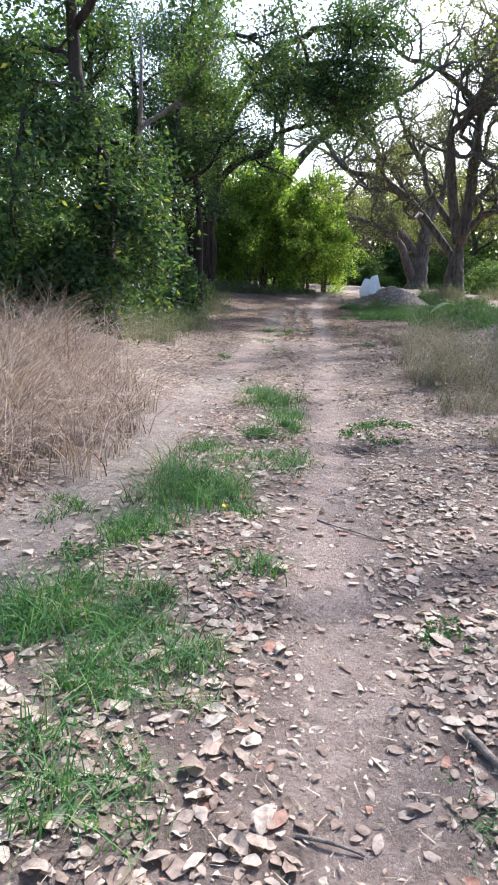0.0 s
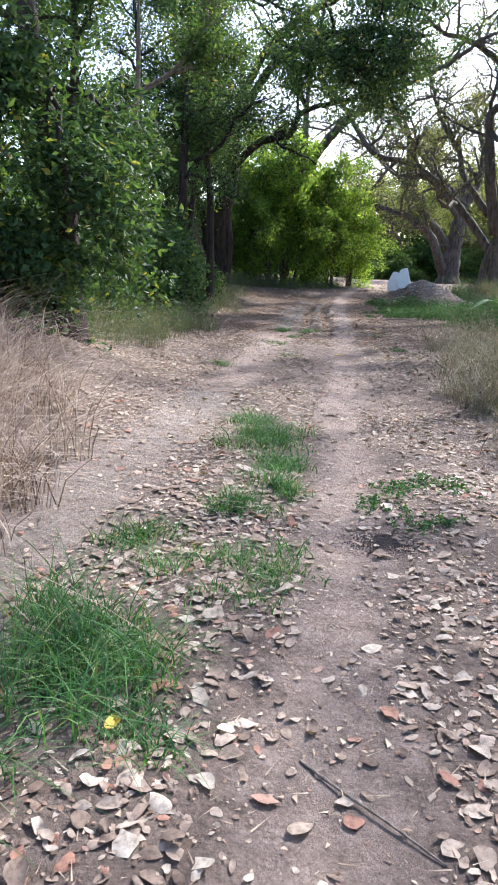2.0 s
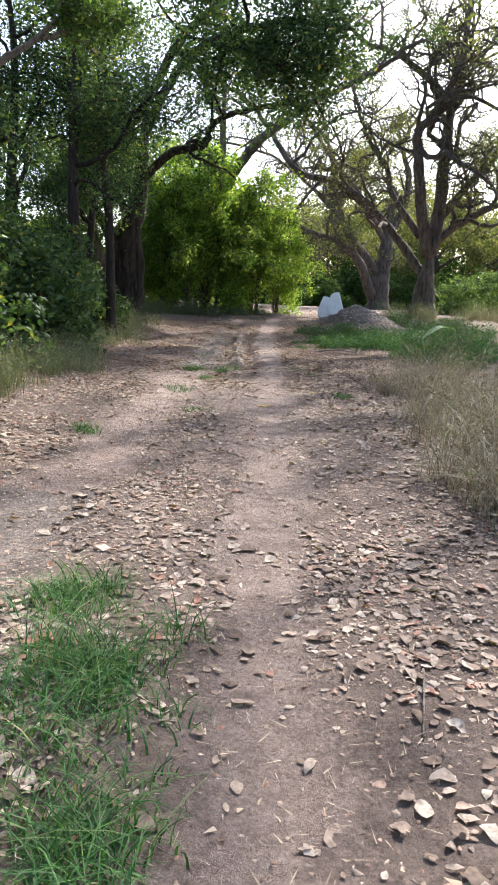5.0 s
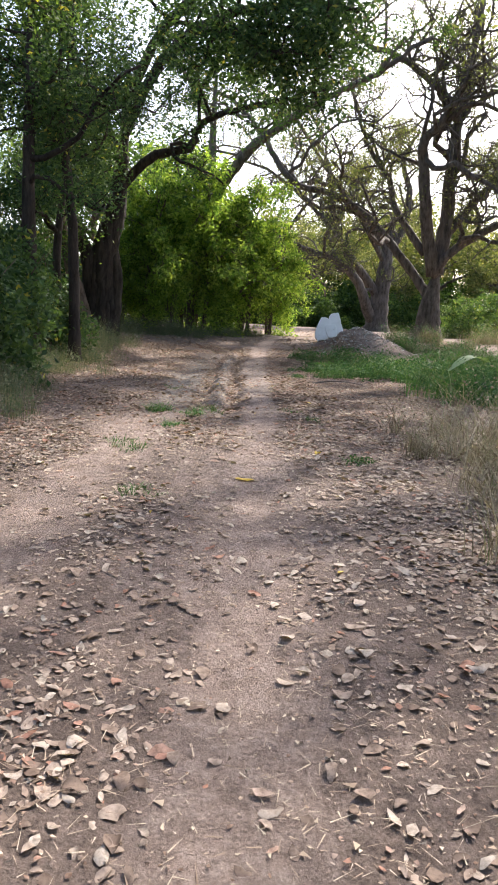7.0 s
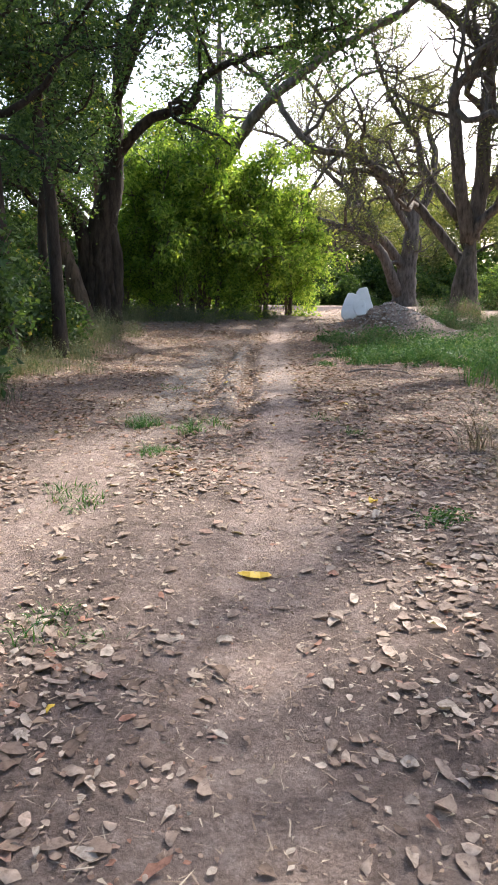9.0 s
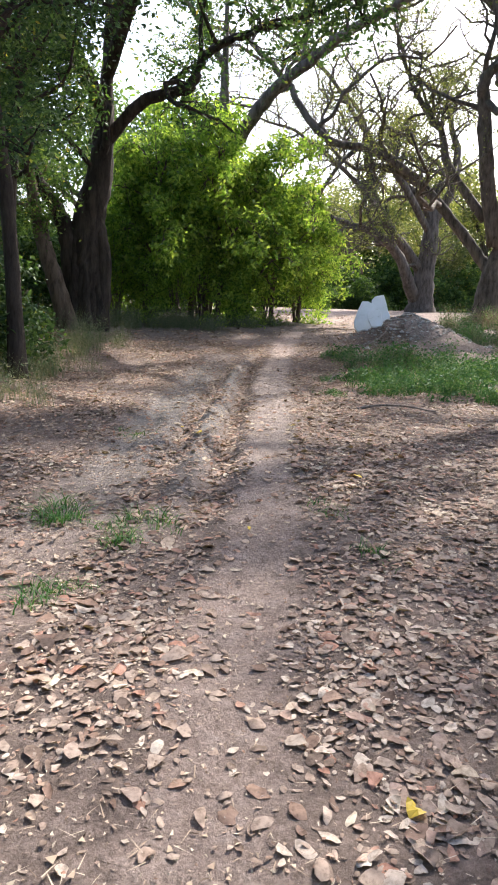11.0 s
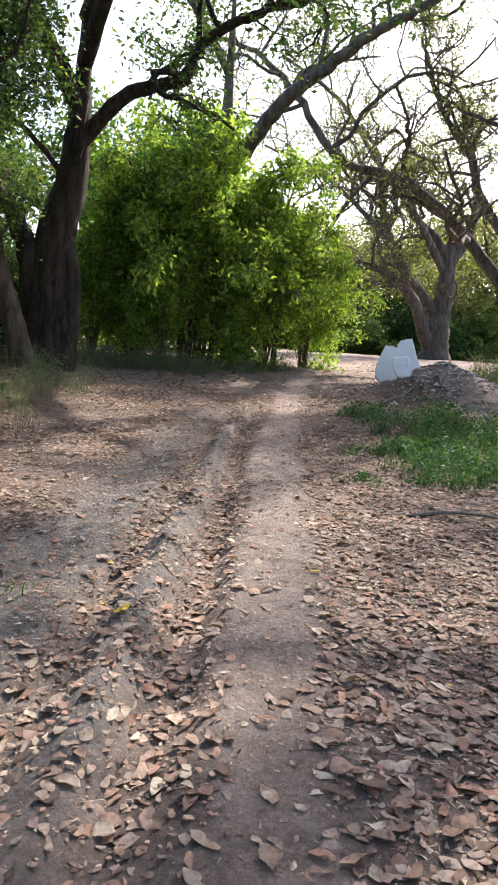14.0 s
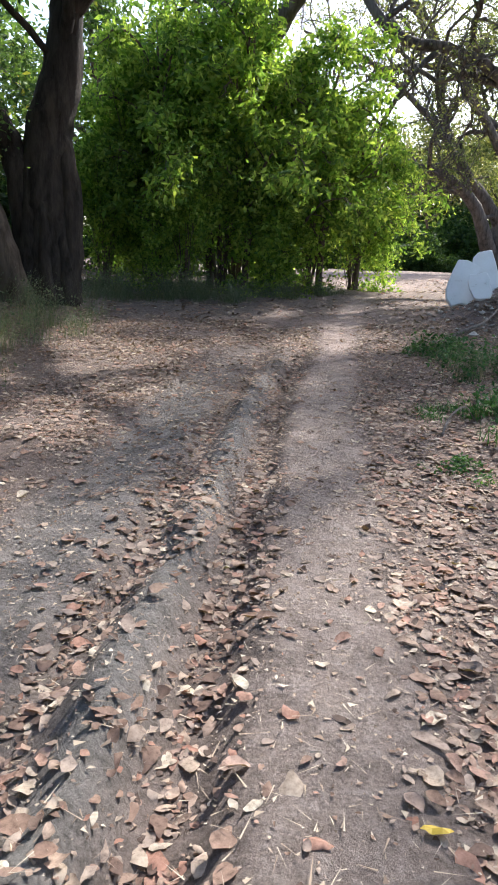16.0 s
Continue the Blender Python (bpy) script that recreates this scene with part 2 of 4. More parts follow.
LEAF_U = np.array([0, .14, .14, .36, .36, .36, .64, .64, .64, .86, .86, 1.0]) - 0.5     # stations along a leaf
LEAF_S = np.array([0, -.62, .62, -1.0, 0, 1.0, -.92, 0, .92, -.5, .5, 0]) * 0.5              # half-widths across it
LEAF_FACES = np.array([[0, 2, 1], [1, 4, 3], [1, 2, 4], [2, 5, 4], [3, 4, 7], [3, 7, 6], [4, 5, 8], [4, 8, 7], [6, 7, 9], [7, 10, 9], [7, 8, 10], [9, 10, 11]])
PLAIN = [0, 3, 5, 6, 8, 11]
PLAIN_FACES = np.array([[0, 2, 1], [1, 2, 4], [1, 4, 3], [3, 4, 5]])


def fallen(rng, x, y, z, size, spread=0.52, flat=1.0):
    """Dry leaves that lie on the ground, curled and cupped; the smaller ones are plainer."""
    n = len(x)
    ln = size * np.exp(np.clip(rng.normal(-0.42, spread, n), -1.7, 0.45))
    w = ln * rng.uniform(0.30, 0.72, n)
    curl, cup = rng.normal(0, 0.17, n) * flat, rng.normal(0.05, 0.15, n) * flat
    u, s = LEAF_U, LEAF_S
    lx = ln[:, None] * (u + rng.normal(0, 0.025, (n, 12)))
    ly = w[:, None] * (s * (1 + rng.normal(0, 0.16, (n, 12)))) + (ln * rng.normal(0, 0.22, n))[:, None] * (u * u - 0.1)
    lz = ln[:, None] * (curl[:, None] * (u * u - 0.12) * 2) + w[:, None] * cup[:, None] * np.abs(s) * 2
    lz += rng.normal(0, 0.035, (n, 12)) * ln[:, None]
    tx, ty, a = rng.normal(0, 0.11, n) * flat, rng.normal(0, 0.11, n) * flat, rng.uniform(0, 6.283, n)
    lz = lz + tx[:, None] * lx + ty[:, None] * ly
    lz = lz - lz.min(1)[:, None] * 0.8
    c, si = np.cos(a)[:, None], np.sin(a)[:, None]
    v = np.stack([x[:, None] + c * lx - si * ly, y[:, None] + si * lx + c * ly, z[:, None] + lz + rng.uniform(-0.005, 0.008, n)[:, None]], -1)
    plain = (ln < max(size * 0.55, 0.034)) | (x < -0.7) | (x > 3.5) | (y > 27.5) if n > 50 else np.zeros(n, bool)
    vp, vm = v[plain][:, PLAIN].reshape(-1, 3), v[~plain].reshape(-1, 3)
    tp = (np.arange(plain.sum())[:, None, None] * 6 + PLAIN_FACES).reshape(-1, 3)
    tm = (np.arange((~plain).sum())[:, None, None] * 12 + LEAF_FACES).reshape(-1, 3) + len(vp)
    return np.concatenate([vp, vm]), np.concatenate([tp, tm])


def stalks(rng, x, y, z, height, width, bend, segs=4, lean=None):
    """Grass blades that rise and arch over."""
    n = len(x)
    h = height * rng.uniform(0.5, 1.2, n)
    a = rng.uniform(0, 6.283, n) if lean is None else lean + rng.normal(0, 0.8, n)
    b = bend * rng.uniform(0.3, 1.4, n)
    u = np.linspace(0, 1, segs + 1)
    out = h[:, None] * b[:, None] * u ** 2
    up = h[:, None] * (u - 0.45 * np.minimum(b, 1.3)[:, None] * u ** 2.4)
    cx = x[:, None] + np.cos(a)[:, None] * out + rng.normal(0, 0.01, (n, segs + 1)) * u * h[:, None]
    cy = y[:, None] + np.sin(a)[:, None] * out + rng.normal(0, 0.01, (n, segs + 1)) * u * h[:, None]
    cz = z[:, None] + up
    ww = width * rng.uniform(0.6, 1.3, n)[:, None] * (1 - 0.85 * u) * 0.5
    t = rng.uniform(0, 3.14, n)[:, None]
    dx, dy = np.cos(t) * ww, np.sin(t) * ww
    v = np.stack([np.stack([cx - dx, cy - dy, cz], -1), np.stack([cx + dx, cy + dy, cz], -1)], 2).reshape(-1, 3)
    k = np.arange(segs) * 2
    f = np.concatenate([np.stack([k, k + 1, k + 3], -1), np.stack([k, k + 3, k + 2], -1)])
    return v, (np.arange(n)[:, None, None] * (segs + 1) * 2 + f).reshape(-1, 3)


# ---- ground ----
RIGHT = ((-6, 0.2), (0, 0.4), (3, 0.5), (10, 1.05), (16, 1.6), (22, 2.08), (25, 2.2), (30, 2.4), (36, 3.1), (42, 4.2), (48, 5.6), (60, 8.0))
LEFT = ((-6, -4.5), (0, -3.0), (3, -1.9), (4.7, -1.3), (9, -0.72), (16, 0.0), (22, 0.62), (26, 0.95), (32, 1.5), (38, 2.3), (44, 3.6), (60, 7.4))
PROFILE = ((-400, -0.25), (0, -0.22), (16, -0.2), (20, -0.1), (30, -0.08), (33, 0.06), (36, 0.27), (40, 0.47), (46, 0.70), (52, 0.80), (70, 0.85), (400, 0.85))


def along(table, y):
    a = np.array(table)
    return np.interp(y, a[:, 0], a[:, 1])


def wobble(x, y, s, seed):
    """Smooth made-up unevenness between -1 and 1."""
    r = np.random.RandomState(seed)
    out = 0
    for k in range(6):
        a, p = r.uniform(0, 6.283, 2)
        f = s * r.uniform(0.6, 1.9)
        out = out + np.sin((np.cos(a) * x + np.sin(a) * y) * f + p)
    return out / 3.5


def hump(x, y, cx, cy, sx, sy):
    return np.exp(-((x - cx) / sx) ** 2 - ((y - cy) / sy) ** 2)


def rutted(y):
    return np.clip((y - 19) / 4, 0, 1) * np.clip((34 - y) / 4, 0, 1)


def height(x, y):
    x, y = np.asarray(x, float), np.asarray(y, float)
    dr, dl, w = x - along(RIGHT, y), x - along(LEFT, y), rutted(y)
    z = along(PROFILE, y) + 0.05 * wobble(x, y, 0.7, 1) + 0.02 * wobble(x, y, 3.1, 2) + 0.008 * wobble(x, y, 11, 3)
    z -= 0.035 * np.exp(-(dr / 0.35) ** 2) * (1 - w) + 0.04 * np.exp(-(dl / 0.4) ** 2) * (1 - w)
    z -= w * (0.115 * np.exp(-((dr + 0.50 + 0.04 * wobble(y, y, 2, 7)) / 0.15) ** 4) + 0.095 * np.exp(-((dr + 1.02 + 0.05 * wobble(y, y, 1.3, 9)) / 0.13) ** 2) + 0.06 * np.exp(-((dr + 1.6) / 0.2) ** 2))
    z += w * (0.085 * np.exp(-((dr + 0.76) / 0.13) ** 2) * (1 + 0.7 * wobble(x, y, 9, 4)) + 0.03 * np.exp(-(dr / 0.36) ** 4))
    z += w * 0.012 * wobble(x, y, 17, 14) * np.clip(-dr * 3, 0, 1)
    z += 0.42 * hump(x, y, -2.7, 11.8, 0.9, 2.6) * (1 + 0.15 * wobble(x, y, 4, 5))
    z += 0.82 * hump(x, y, 6.7, 36.6, 1.2, 1.6) * (1 + 0.12 * wobble(x, y, 5, 6)) + 0.3 * hump(x, y, 7.6, 35.2, 1.0, 1.1)
    z += 0.25 * np.clip((x - 3.4) / 4, 0, 1) * np.clip((30 - y) / 6, 0, 1) + 0.22 * np.clip((-1.5 - x) / 3, 0, 1)
    return z


def worn_at(x, y):
    dr, dl = x - along(RIGHT, y), x - along(LEFT, y)
    edge = 1 + 0.35 * wobble(x, y, 2.3, 8)
    a = np.exp(-(dr / (0.34 * edge)) ** 4)
    b = np.exp(-(dl / (0.45 * edge)) ** 4) * np.clip((24 - y) / 6, 0.35, 1)
    mid = np.clip((y - 11) / 3, 0, 1) * np.clip((19 - y) / 3, 0, 1) * np.exp(-((x - 1.4) / 0.9) ** 2) * 0.8
    far = np.clip((y - 40) / 4, 0, 1) * np.exp(-((dr) / 2.2) ** 2) * 0.9
    return np.clip(np.maximum(np.maximum(a, b), np.maximum(mid, far)), 0, 1)


def steps(*runs):
    return np.unique(np.round(np.concatenate([np.arange(a, b, s) for a, b, s in runs]), 3))


gx = steps((-420, -60, 60), (-60, -12, 6), (-12, -4, 0.5), (-4, -2.2, 0.16), (-2.2, 4.6, 0.07), (4.6, 9.5, 0.18), (9.5, 24, 1), (24, 60, 6), (60, 421, 60))
gy = steps((-420, -60, 60), (-60, -6, 4), (-6, 0, 0.3), (0, 34, 0.085), (34, 48, 0.2), (48, 72, 1.5), (72, 120, 8), (120, 421, 60))
X, Y = np.meshgrid(gx, gy, indexing="ij")
ni, nj = X.shape
ii, jj = np.meshgrid(np.arange(ni - 1), np.arange(nj - 1), indexing="ij")
k0 = (ii * nj + jj).ravel()
gt = np.concatenate([np.stack([k0, k0 + nj, k0 + nj + 1], -1), np.stack([k0, k0 + nj + 1, k0 + 1], -1)])
gm = tri_mesh("ground", np.stack([X, Y, height(X, Y)], -1).reshape(-1, 3), gt, EARTH, True)
DR = X - along(RIGHT, Y)
CL = rutted(Y) * np.clip(np.exp(-((DR + 0.76) / 0.16) ** 2) + 0.8 * np.exp(-((DR + 1.45) / 0.4) ** 4) + 0.3 * np.exp(-(DR / 0.4) ** 4), 0, 1) * 0.95
WORN_HEAP = hump(X, Y, 6.85, 36.2, 1.1, 1.5)
CL = np.maximum(CL, 0.55 * np.exp(-((X - along(LEFT, Y)) / 0.5) ** 2) * (Y < 12))
gm.attributes.new("worn", "FLOAT", "POINT").data.foreach_set("value", np.maximum(worn_at(X, Y), WORN_HEAP).astype(np.float32).ravel())
gm.attributes.new("clay", "FLOAT", "POINT").data.foreach_set("value", CL.astype(np.float32).ravel())
tagged(new("ground", gm), "bare pinkish earth track with wheel ruts", "ground", kind="structure")

# ---- ground litter ----
rng = np.random.RandomState(11)


def litter(n, x0, x1, y0, y1, keep):
    x, y = rng.uniform(x0, x1, n), rng.uniform(y0, y1, n)
    ok = rng.uniform(0, 1, n) < keep(x, y)
    return x[ok], y[ok]


def leafy(x, y):
    """How thick the fallen leaves lie."""
    dr, w = x - along(RIGHT, y), rutted(y)
    drift = np.clip(0.62 + 0.5 * wobble(x, y, 1.7, 21) + 0.25 * wobble(x, y, 5, 22), 0.12, 1)
    drift = np.maximum(drift, 0.75 * np.clip((y - 19) / 3, 0, 1) * np.clip((dr - 0.3) * 2, 0, 1))
    d = drift * (1 - 0.88 * worn_at(x, y))
    d = np.where(w > 0.3, np.maximum(d, 0.95 * np.exp(-((dr + 0.5) / 0.15) ** 2) + 0.8 * np.exp(-((dr + 1.05) / 0.13) ** 2)), d)
    d = d * (1 - 0.7 * w * np.exp(-((dr + 0.76) / 0.14) ** 2))
    d = d * (1 - 0.72 * w * np.exp(-((dr + 1.5) / 0.36) ** 4)) * (1 - 0.5 * w * np.exp(-((dr + 0.02) / 0.34) ** 4))
    return np.clip(d, 0.05, 1)


x, y = litter(150000, -3.6, 4.8, 0.2, 19, leafy)
v, t = fallen(rng, x, y, height(x, y), 0.062)
tagged(new("leaf_litter", tri_mesh("leaf_litter", v, t, PALE_LITTER, True)), "pale tan dry leaves scattered over the track", "fallen leaves", kind="stuff")
x, y = litter(235000, -3.6, 6.5, 17, 36, lambda x, y: leafy(x, y) * np.clip((y - 16.5) / 4, 0, 1))
v, t = fallen(rng, x, y, height(x, y), 0.066)
tagged(new("leaf_litter", tri_mesh("leaf_litter", v, t, RED_LITTER, True)), "reddish brown dry leaves piled in the ruts", "fallen leaves", kind="stuff")
x, y = litter(22000, -5, 9, 36, 50, lambda x, y: leafy(x, y) * 0.8)
v, t = fallen(rng, x, y, height(x, y), 0.12)
tagged(new("leaf_litter", tri_mesh("leaf_litter", v, t, RED_LITTER, True)), "brown dry leaves strewn on the rise", "fallen leaves", kind="stuff")


def drifts(x, y):
    """Where the largest leaves have gathered."""
    d = 0.05 + 0.95 * np.maximum.reduce([hump(x, y, 0.95, 19.5, .4, .7), hump(x, y, -0.75, 3.6, .8, 1.6), hump(x, y, 2.5, 12.6, .55, 2.6), hump(x, y, 1.5, 2.9, .35, 2.2) * .8,
                                           hump(x, y, 3.0, 22.5, .9, 3.5) * .8, hump(x, y, 1.35, 23.4, .25, 3.0), hump(x, y, 1.9, 7.6, .4, 1.8) * .7, hump(x, y, -0.5, 8.4, .5, 2.4) * .6])
    return d * (1 - 0.85 * worn_at(x, y))


x, y = litter(5200, -3, 4.8, 0.4, 16.5, drifts)
v, t = fallen(rng, x, y, height(x, y) + 0.006, 0.105, 0.35)
tagged(new("leaf_litter", tri_mesh("leaf_litter", v, t, PALE_LITTER, True)), "large pale curled leaves gathered in drifts", "fallen leaves", kind="stuff")
x, y = litter(5200, -1.5, 4.8, 16.5, 30, drifts)
v, t = fallen(rng, x, y, height(x, y) + 0.006, 0.098, 0.35)
tagged(new("leaf_litter", tri_mesh("leaf_litter", v, t, RED_LITTER, True)), "large rust-brown curled leaves gathered in drifts", "fallen leaves", kind="stuff")
x, y = litter(95000, -2.0, 4.2, 0.4, 30, lambda x, y: 0.15 + 0.75 * leafy(x, y))
v, t = fallen(rng, x, y, height(x, y), 0.03, 0.2)
tagged(new("leaf_fragments", tri_mesh("leaf_fragments", v, t, RED_LITTER, True)), "small torn brown leaf fragments between larger leaves", "leaf fragments", kind="stuff")
x, y = litter(60000, -3, 4.5, 0.3, 32, lambda x, y: np.clip(0.35 + 0.5 * wobble(x, y, 1.1, 31), 0.08, 0.9))
n = len(x)
a, ln = rng.uniform(0, 6.283, n), rng.uniform(0.015, 0.10, n)
wd = rng.uniform(0.001, 0.003, n)
z = height(x, y) + rng.uniform(0.004, 0.02, n)
dx, dy, tl = np.cos(a), np.sin(a), rng.normal(0, 0.08, n) * ln
v = np.stack([np.stack([x - dx * ln / 2 - dy * wd, y - dy * ln / 2 + dx * wd, z], -1), np.stack([x - dx * ln / 2 + dy * wd, y - dy * ln / 2 - dx * wd, z], -1),
              np.stack([x + dx * ln / 2, y + dy * ln / 2, z + np.abs(tl)], -1)], 1).reshape(-1, 3)
tagged(new("straw_litter", tri_mesh("straw_litter", v, np.arange(3 * n).reshape(-1, 3), STRAW)), "straw and bark shreds lying on the earth", "straw", kind="stuff")

x, y = litter(190000, -2.6, 4.5, 0.3, 33, lambda x, y: np.clip(0.5 + 0.5 * wobble(x, y, 1.6, 33), 0.15, 1))
n = len(x)
c = np.stack([x, y, height(x, y) + rng.uniform(0.002, 0.014, n)], -1)
v = (c[:, None] + rng.normal(0, 1, (n, 3, 3)) * (1, 1, 0.25) * (0.0075 * np.exp(np.clip(rng.normal(0, 0.5, n), -1, 0.45)))[:, None, None]).reshape(-1, 3)
tagged(new("leaf_crumbs", tri_mesh("leaf_crumbs", v, np.arange(3 * n).reshape(-1, 3), STRAW)), "crumbled leaf and bark bits trodden into the track", "leaf crumbs", kind="stuff")

# ---- plants ----


def clump(name, label, category, cx, cy, sx, sy, n, tall, width, bend, mat, seed, segs=4, lean=None, leaves=0, leaf_mat=None, leaf=0.04):
    """A tuft or patch of grass or weeds, rooted in the ground."""
    r = np.random.RandomState(seed)
    hubs = max(5, n // 42)
    k = r.randint(0, hubs, n)
    near = 0.05 + 0.08 * min(sx, 1)
    x = (cx + r.normal(0, sx, hubs) * 0.62)[k] + r.normal(0, near, n)
    y = (cy + r.normal(0, sy, hubs) * 0.62)[k] + r.normal(0, near, n)
    tall = tall * r.uniform(0.45, 1.35, hubs)[k]
    z = height(x, y) - 0.01
    ob = new(name)
    ob.location = (cx, cy, float(height(cx, cy)))
    v, t = stalks(r, x, y, z, tall, width, bend, segs, lean)
    part("turf", tri_mesh("turf", v - np.array(ob.location), t, mat), ob)["kind"] = "stuff"
    if leaves:
        k = r.randint(0, n, leaves)
        c = np.stack([x[k] + r.normal(0, 0.12, leaves) * tall[k], y[k] + r.normal(0, 0.12, leaves) * tall[k], z[k] + r.uniform(0.1, 0.8, leaves) * tall[k]], -1)
        v, t = blades(r, c, leaf, 0.5, 0.1)
        part("leafage", tri_mesh("leafage", v - np.array(ob.location), t, leaf_mat or mat), ob)["kind"] = "stuff"
    return tagged(ob, label, category)


TUFTS = ((-0.33, 5.4, .34, 900, .26), (-0.72, 4.6, .22, 350, .18), (-0.45, 3.25, .22, 420, .15), (-0.62, 3.5, .2, 300, .14), (-0.95, 3.3, .25, 450, .2), (-0.5, 2.75, .2, 320, .12),
         (-0.22, 2.9, .12, 160, .12), (-0.55, 2.2, .16, 160, .16), (-0.28, 2.15, .14, 120, .1), (0.92, 2.15, .07, 90, .06), (0.08, 4.0, .12, 120, .12), (-0.05, 5.0, .2, 160, .09),
         (0.38, 9.3, .26, 700, .17), (0.36, 8.5, .24, 600, .16), (0.38, 7.9, .16, 300, .14), (0.2, 10.1, .2, 350, .15), (0.14, 7.4, .18, 260, .1), (0.32, 6.6, .18, 280, .1),
         (0.28, 6.1, .14, 140, .08), (0.5, 6.5, .2, 160, .08), (-0.4, 6.6, .2, 240, .14), (-1.2, 5.1, .18, 160, .1), (-0.6, 14.5, .16, 160, .12), (0.3, 17.6, .2, 170, .1), (0.6, 15.6, .15, 100, .08),
         (0.35, 20.5, .22, 200, .14), (0.75, 18.9, .2, 130, .1), (1.05, 20.1, .2, 220, .12), (2.65, 19.6, .14, 80, .07), (2.45, 20.6, .1, 60, .06), (3.5, 29.4, .25, 260, .12), (0.5, 23.5, .15, 60, .08))
for i, (cx, cy, s, n, tall) in enumerate(TUFTS):
    tagged(clump("grass_tuft", "low green grass tuft growing through the fallen leaves", "grass", cx, cy, s, s * 1.2, n * 5 // 4, tall * 1.35, 0.0085, 1.25, GRASS, 100 + i), group="grass tufts on the track")
for i, (cx, cy, s, n, tall) in enumerate(((1.4, 8.05, .2, 60, .12), (1.75, 8.2, .12, 40, .1), (1.1, 7.55, .1, 30, .07), (1.35, 7.3, .13, 40, .07), (0.1, 7.3, .12, 40, .1), (1.0, 3.35, .1, 30, .06),
                                          (2.75, 17.0, .15, 40, .1), (-0.9, 4.1, .1, 40, .1), (1.3, 1.9, .1, 30, .06), (3.4, 27.5, .2, 60, .12))):
    tagged(clump("weed", "dark green broad-leaved weed flat on the earth", "weed", cx, cy, s, s, n, tall, 0.004, 0.9, WEED, 160 + i, leaves=n * 9, leaf_mat=WEED, leaf=0.03), group="weeds on the track")

# dry straw-coloured grass on the bank
for i, (cx, cy, sx, sy, n, tall) in enumerate(((-2.35, 6.6, .75, 1.2, 4200, 1.05), (-2.7, 8.6, .8, 1.1, 3600, 1.2), (-2.5, 4.9, .6, .6, 1300, .7), (-3.6, 10.2, .9, 1.0, 1800, 1.15), (-2.5, 7.4, .6, 1.4, 60, 1.7))):
    tagged(clump("dry_grass", "dense arching dead grass, pinkish straw colour", "dry grass", cx, cy, sx, sy, n, tall, 0.010, 1.4, DRY_GRASS, 200 + i, 6), group="dead grass on the bank")
for i, (cx, cy, sx, sy, n, tall) in enumerate(((-2.9, 14.6, .7, 1.0, 1300, .7), (-2.5, 16.8, .9, 1.2, 1900, .7), (-1.9, 19.0, .7, .9, 1500, .6), (-3.6, 16.5, .9, 1.4, 1500, .9), (-2.0, 21.6, .6, 1.0, 1200, .6), (-2.3, 25, .7, 1.4, 1300, .6),
                                               (-2.4, 29, .8, 1.6, 1300, .6), (-2.2, 33, .9, 1.6, 1300, .7), (-0.6, 39.5, 1.3, .9, 1500, .7), (-3.2, 36.5, .9, 1, 900, .7), (-2.2, 38.4, .7, .5, 900, .7), (-1.0, 38.9, .8, .5, 1000, .65), (0.4, 39.3, .8, .5, 1000, .6), (1.7, 40.2, .7, .5, 900, .55), (2.9, 41.4, .6, .6, 800, .5))):
    tagged(clump("dry_weeds", "grey-green wiry weeds at the wood's edge", "weeds", cx, cy, sx, sy, n, tall, 0.006, 0.7, GREY_WEED, 230 + i, 4, leaves=n, leaf_mat=GREY_WEED, leaf=0.05), group="weeds along the wood")
for i, (cx, cy, sx, sy, n, tall) in enumerate(((3.15, 9.8, .5, 1.0, 700, .3), (3.3, 12.4, .45, 1.2, 1700, .6), (3.75, 14.9, .5, 1.2, 1300, .42), (4.2, 13.2, .7, 1.6, 1700, .7), (3.95, 17.4, .5, 1.1, 1000, .35), (2.95, 7.4, .4, .9, 500, .22), (4.6, 17.0, .8, 1.6, 1500, .75), (4.0, 10.5, .7, 1.3, 1000, .55))):
    tagged(clump("dry_brush", "brittle brown brush of dead weed stems", "dry brush", cx, cy, sx, sy, n * 3 // 4, tall * 1.35, 0.009, 1.1, DRY_WEED, 260 + i, 5, leaves=n, leaf_mat=DRY_WEED, leaf=0.04), group="dry brush beside the track")
for i, (cx, cy, sx, sy, n, tall) in enumerate(((5.2, 28.2, .9, 1.3, 2600, .4), (6.6, 30.0, 1.1, 1.4, 2600, .45), (5.3, 31.4, .8, .9, 1800, .35), (7.6, 27.0, 1.2, 1.5, 2200, .55), (6.2, 25.5, .6, 1.2, 1100, .5), (9.2, 31.5, 1.3, 1.6, 2000, .5),
                                               (6.3, 22.2, .6, 1.2, 1000, .6), (6.0, 22.5, 1.0, 1.6, 1300, .7), (8.8, 36.0, 1.2, 1.6, 1500, .4), (4.5, 28.8, .4, .9, 700, .35), (11, 35, 1.5, 2, 1500, .5), (4.3, 33.0, .5, .6, 600, .2))):
    tagged(clump("green_weeds", "fresh green grass and leafy weeds", "weeds", cx, cy, sx, sy, n, tall * (0.8 + 0.4 * (i % 3)), 0.009, 0.8, (GRASS, GRASS, GREY_WEED)[i % 3], 300 + i, 4, leaves=n * 3 // 2, leaf_mat=WEED, leaf=0.07), group="green verge")
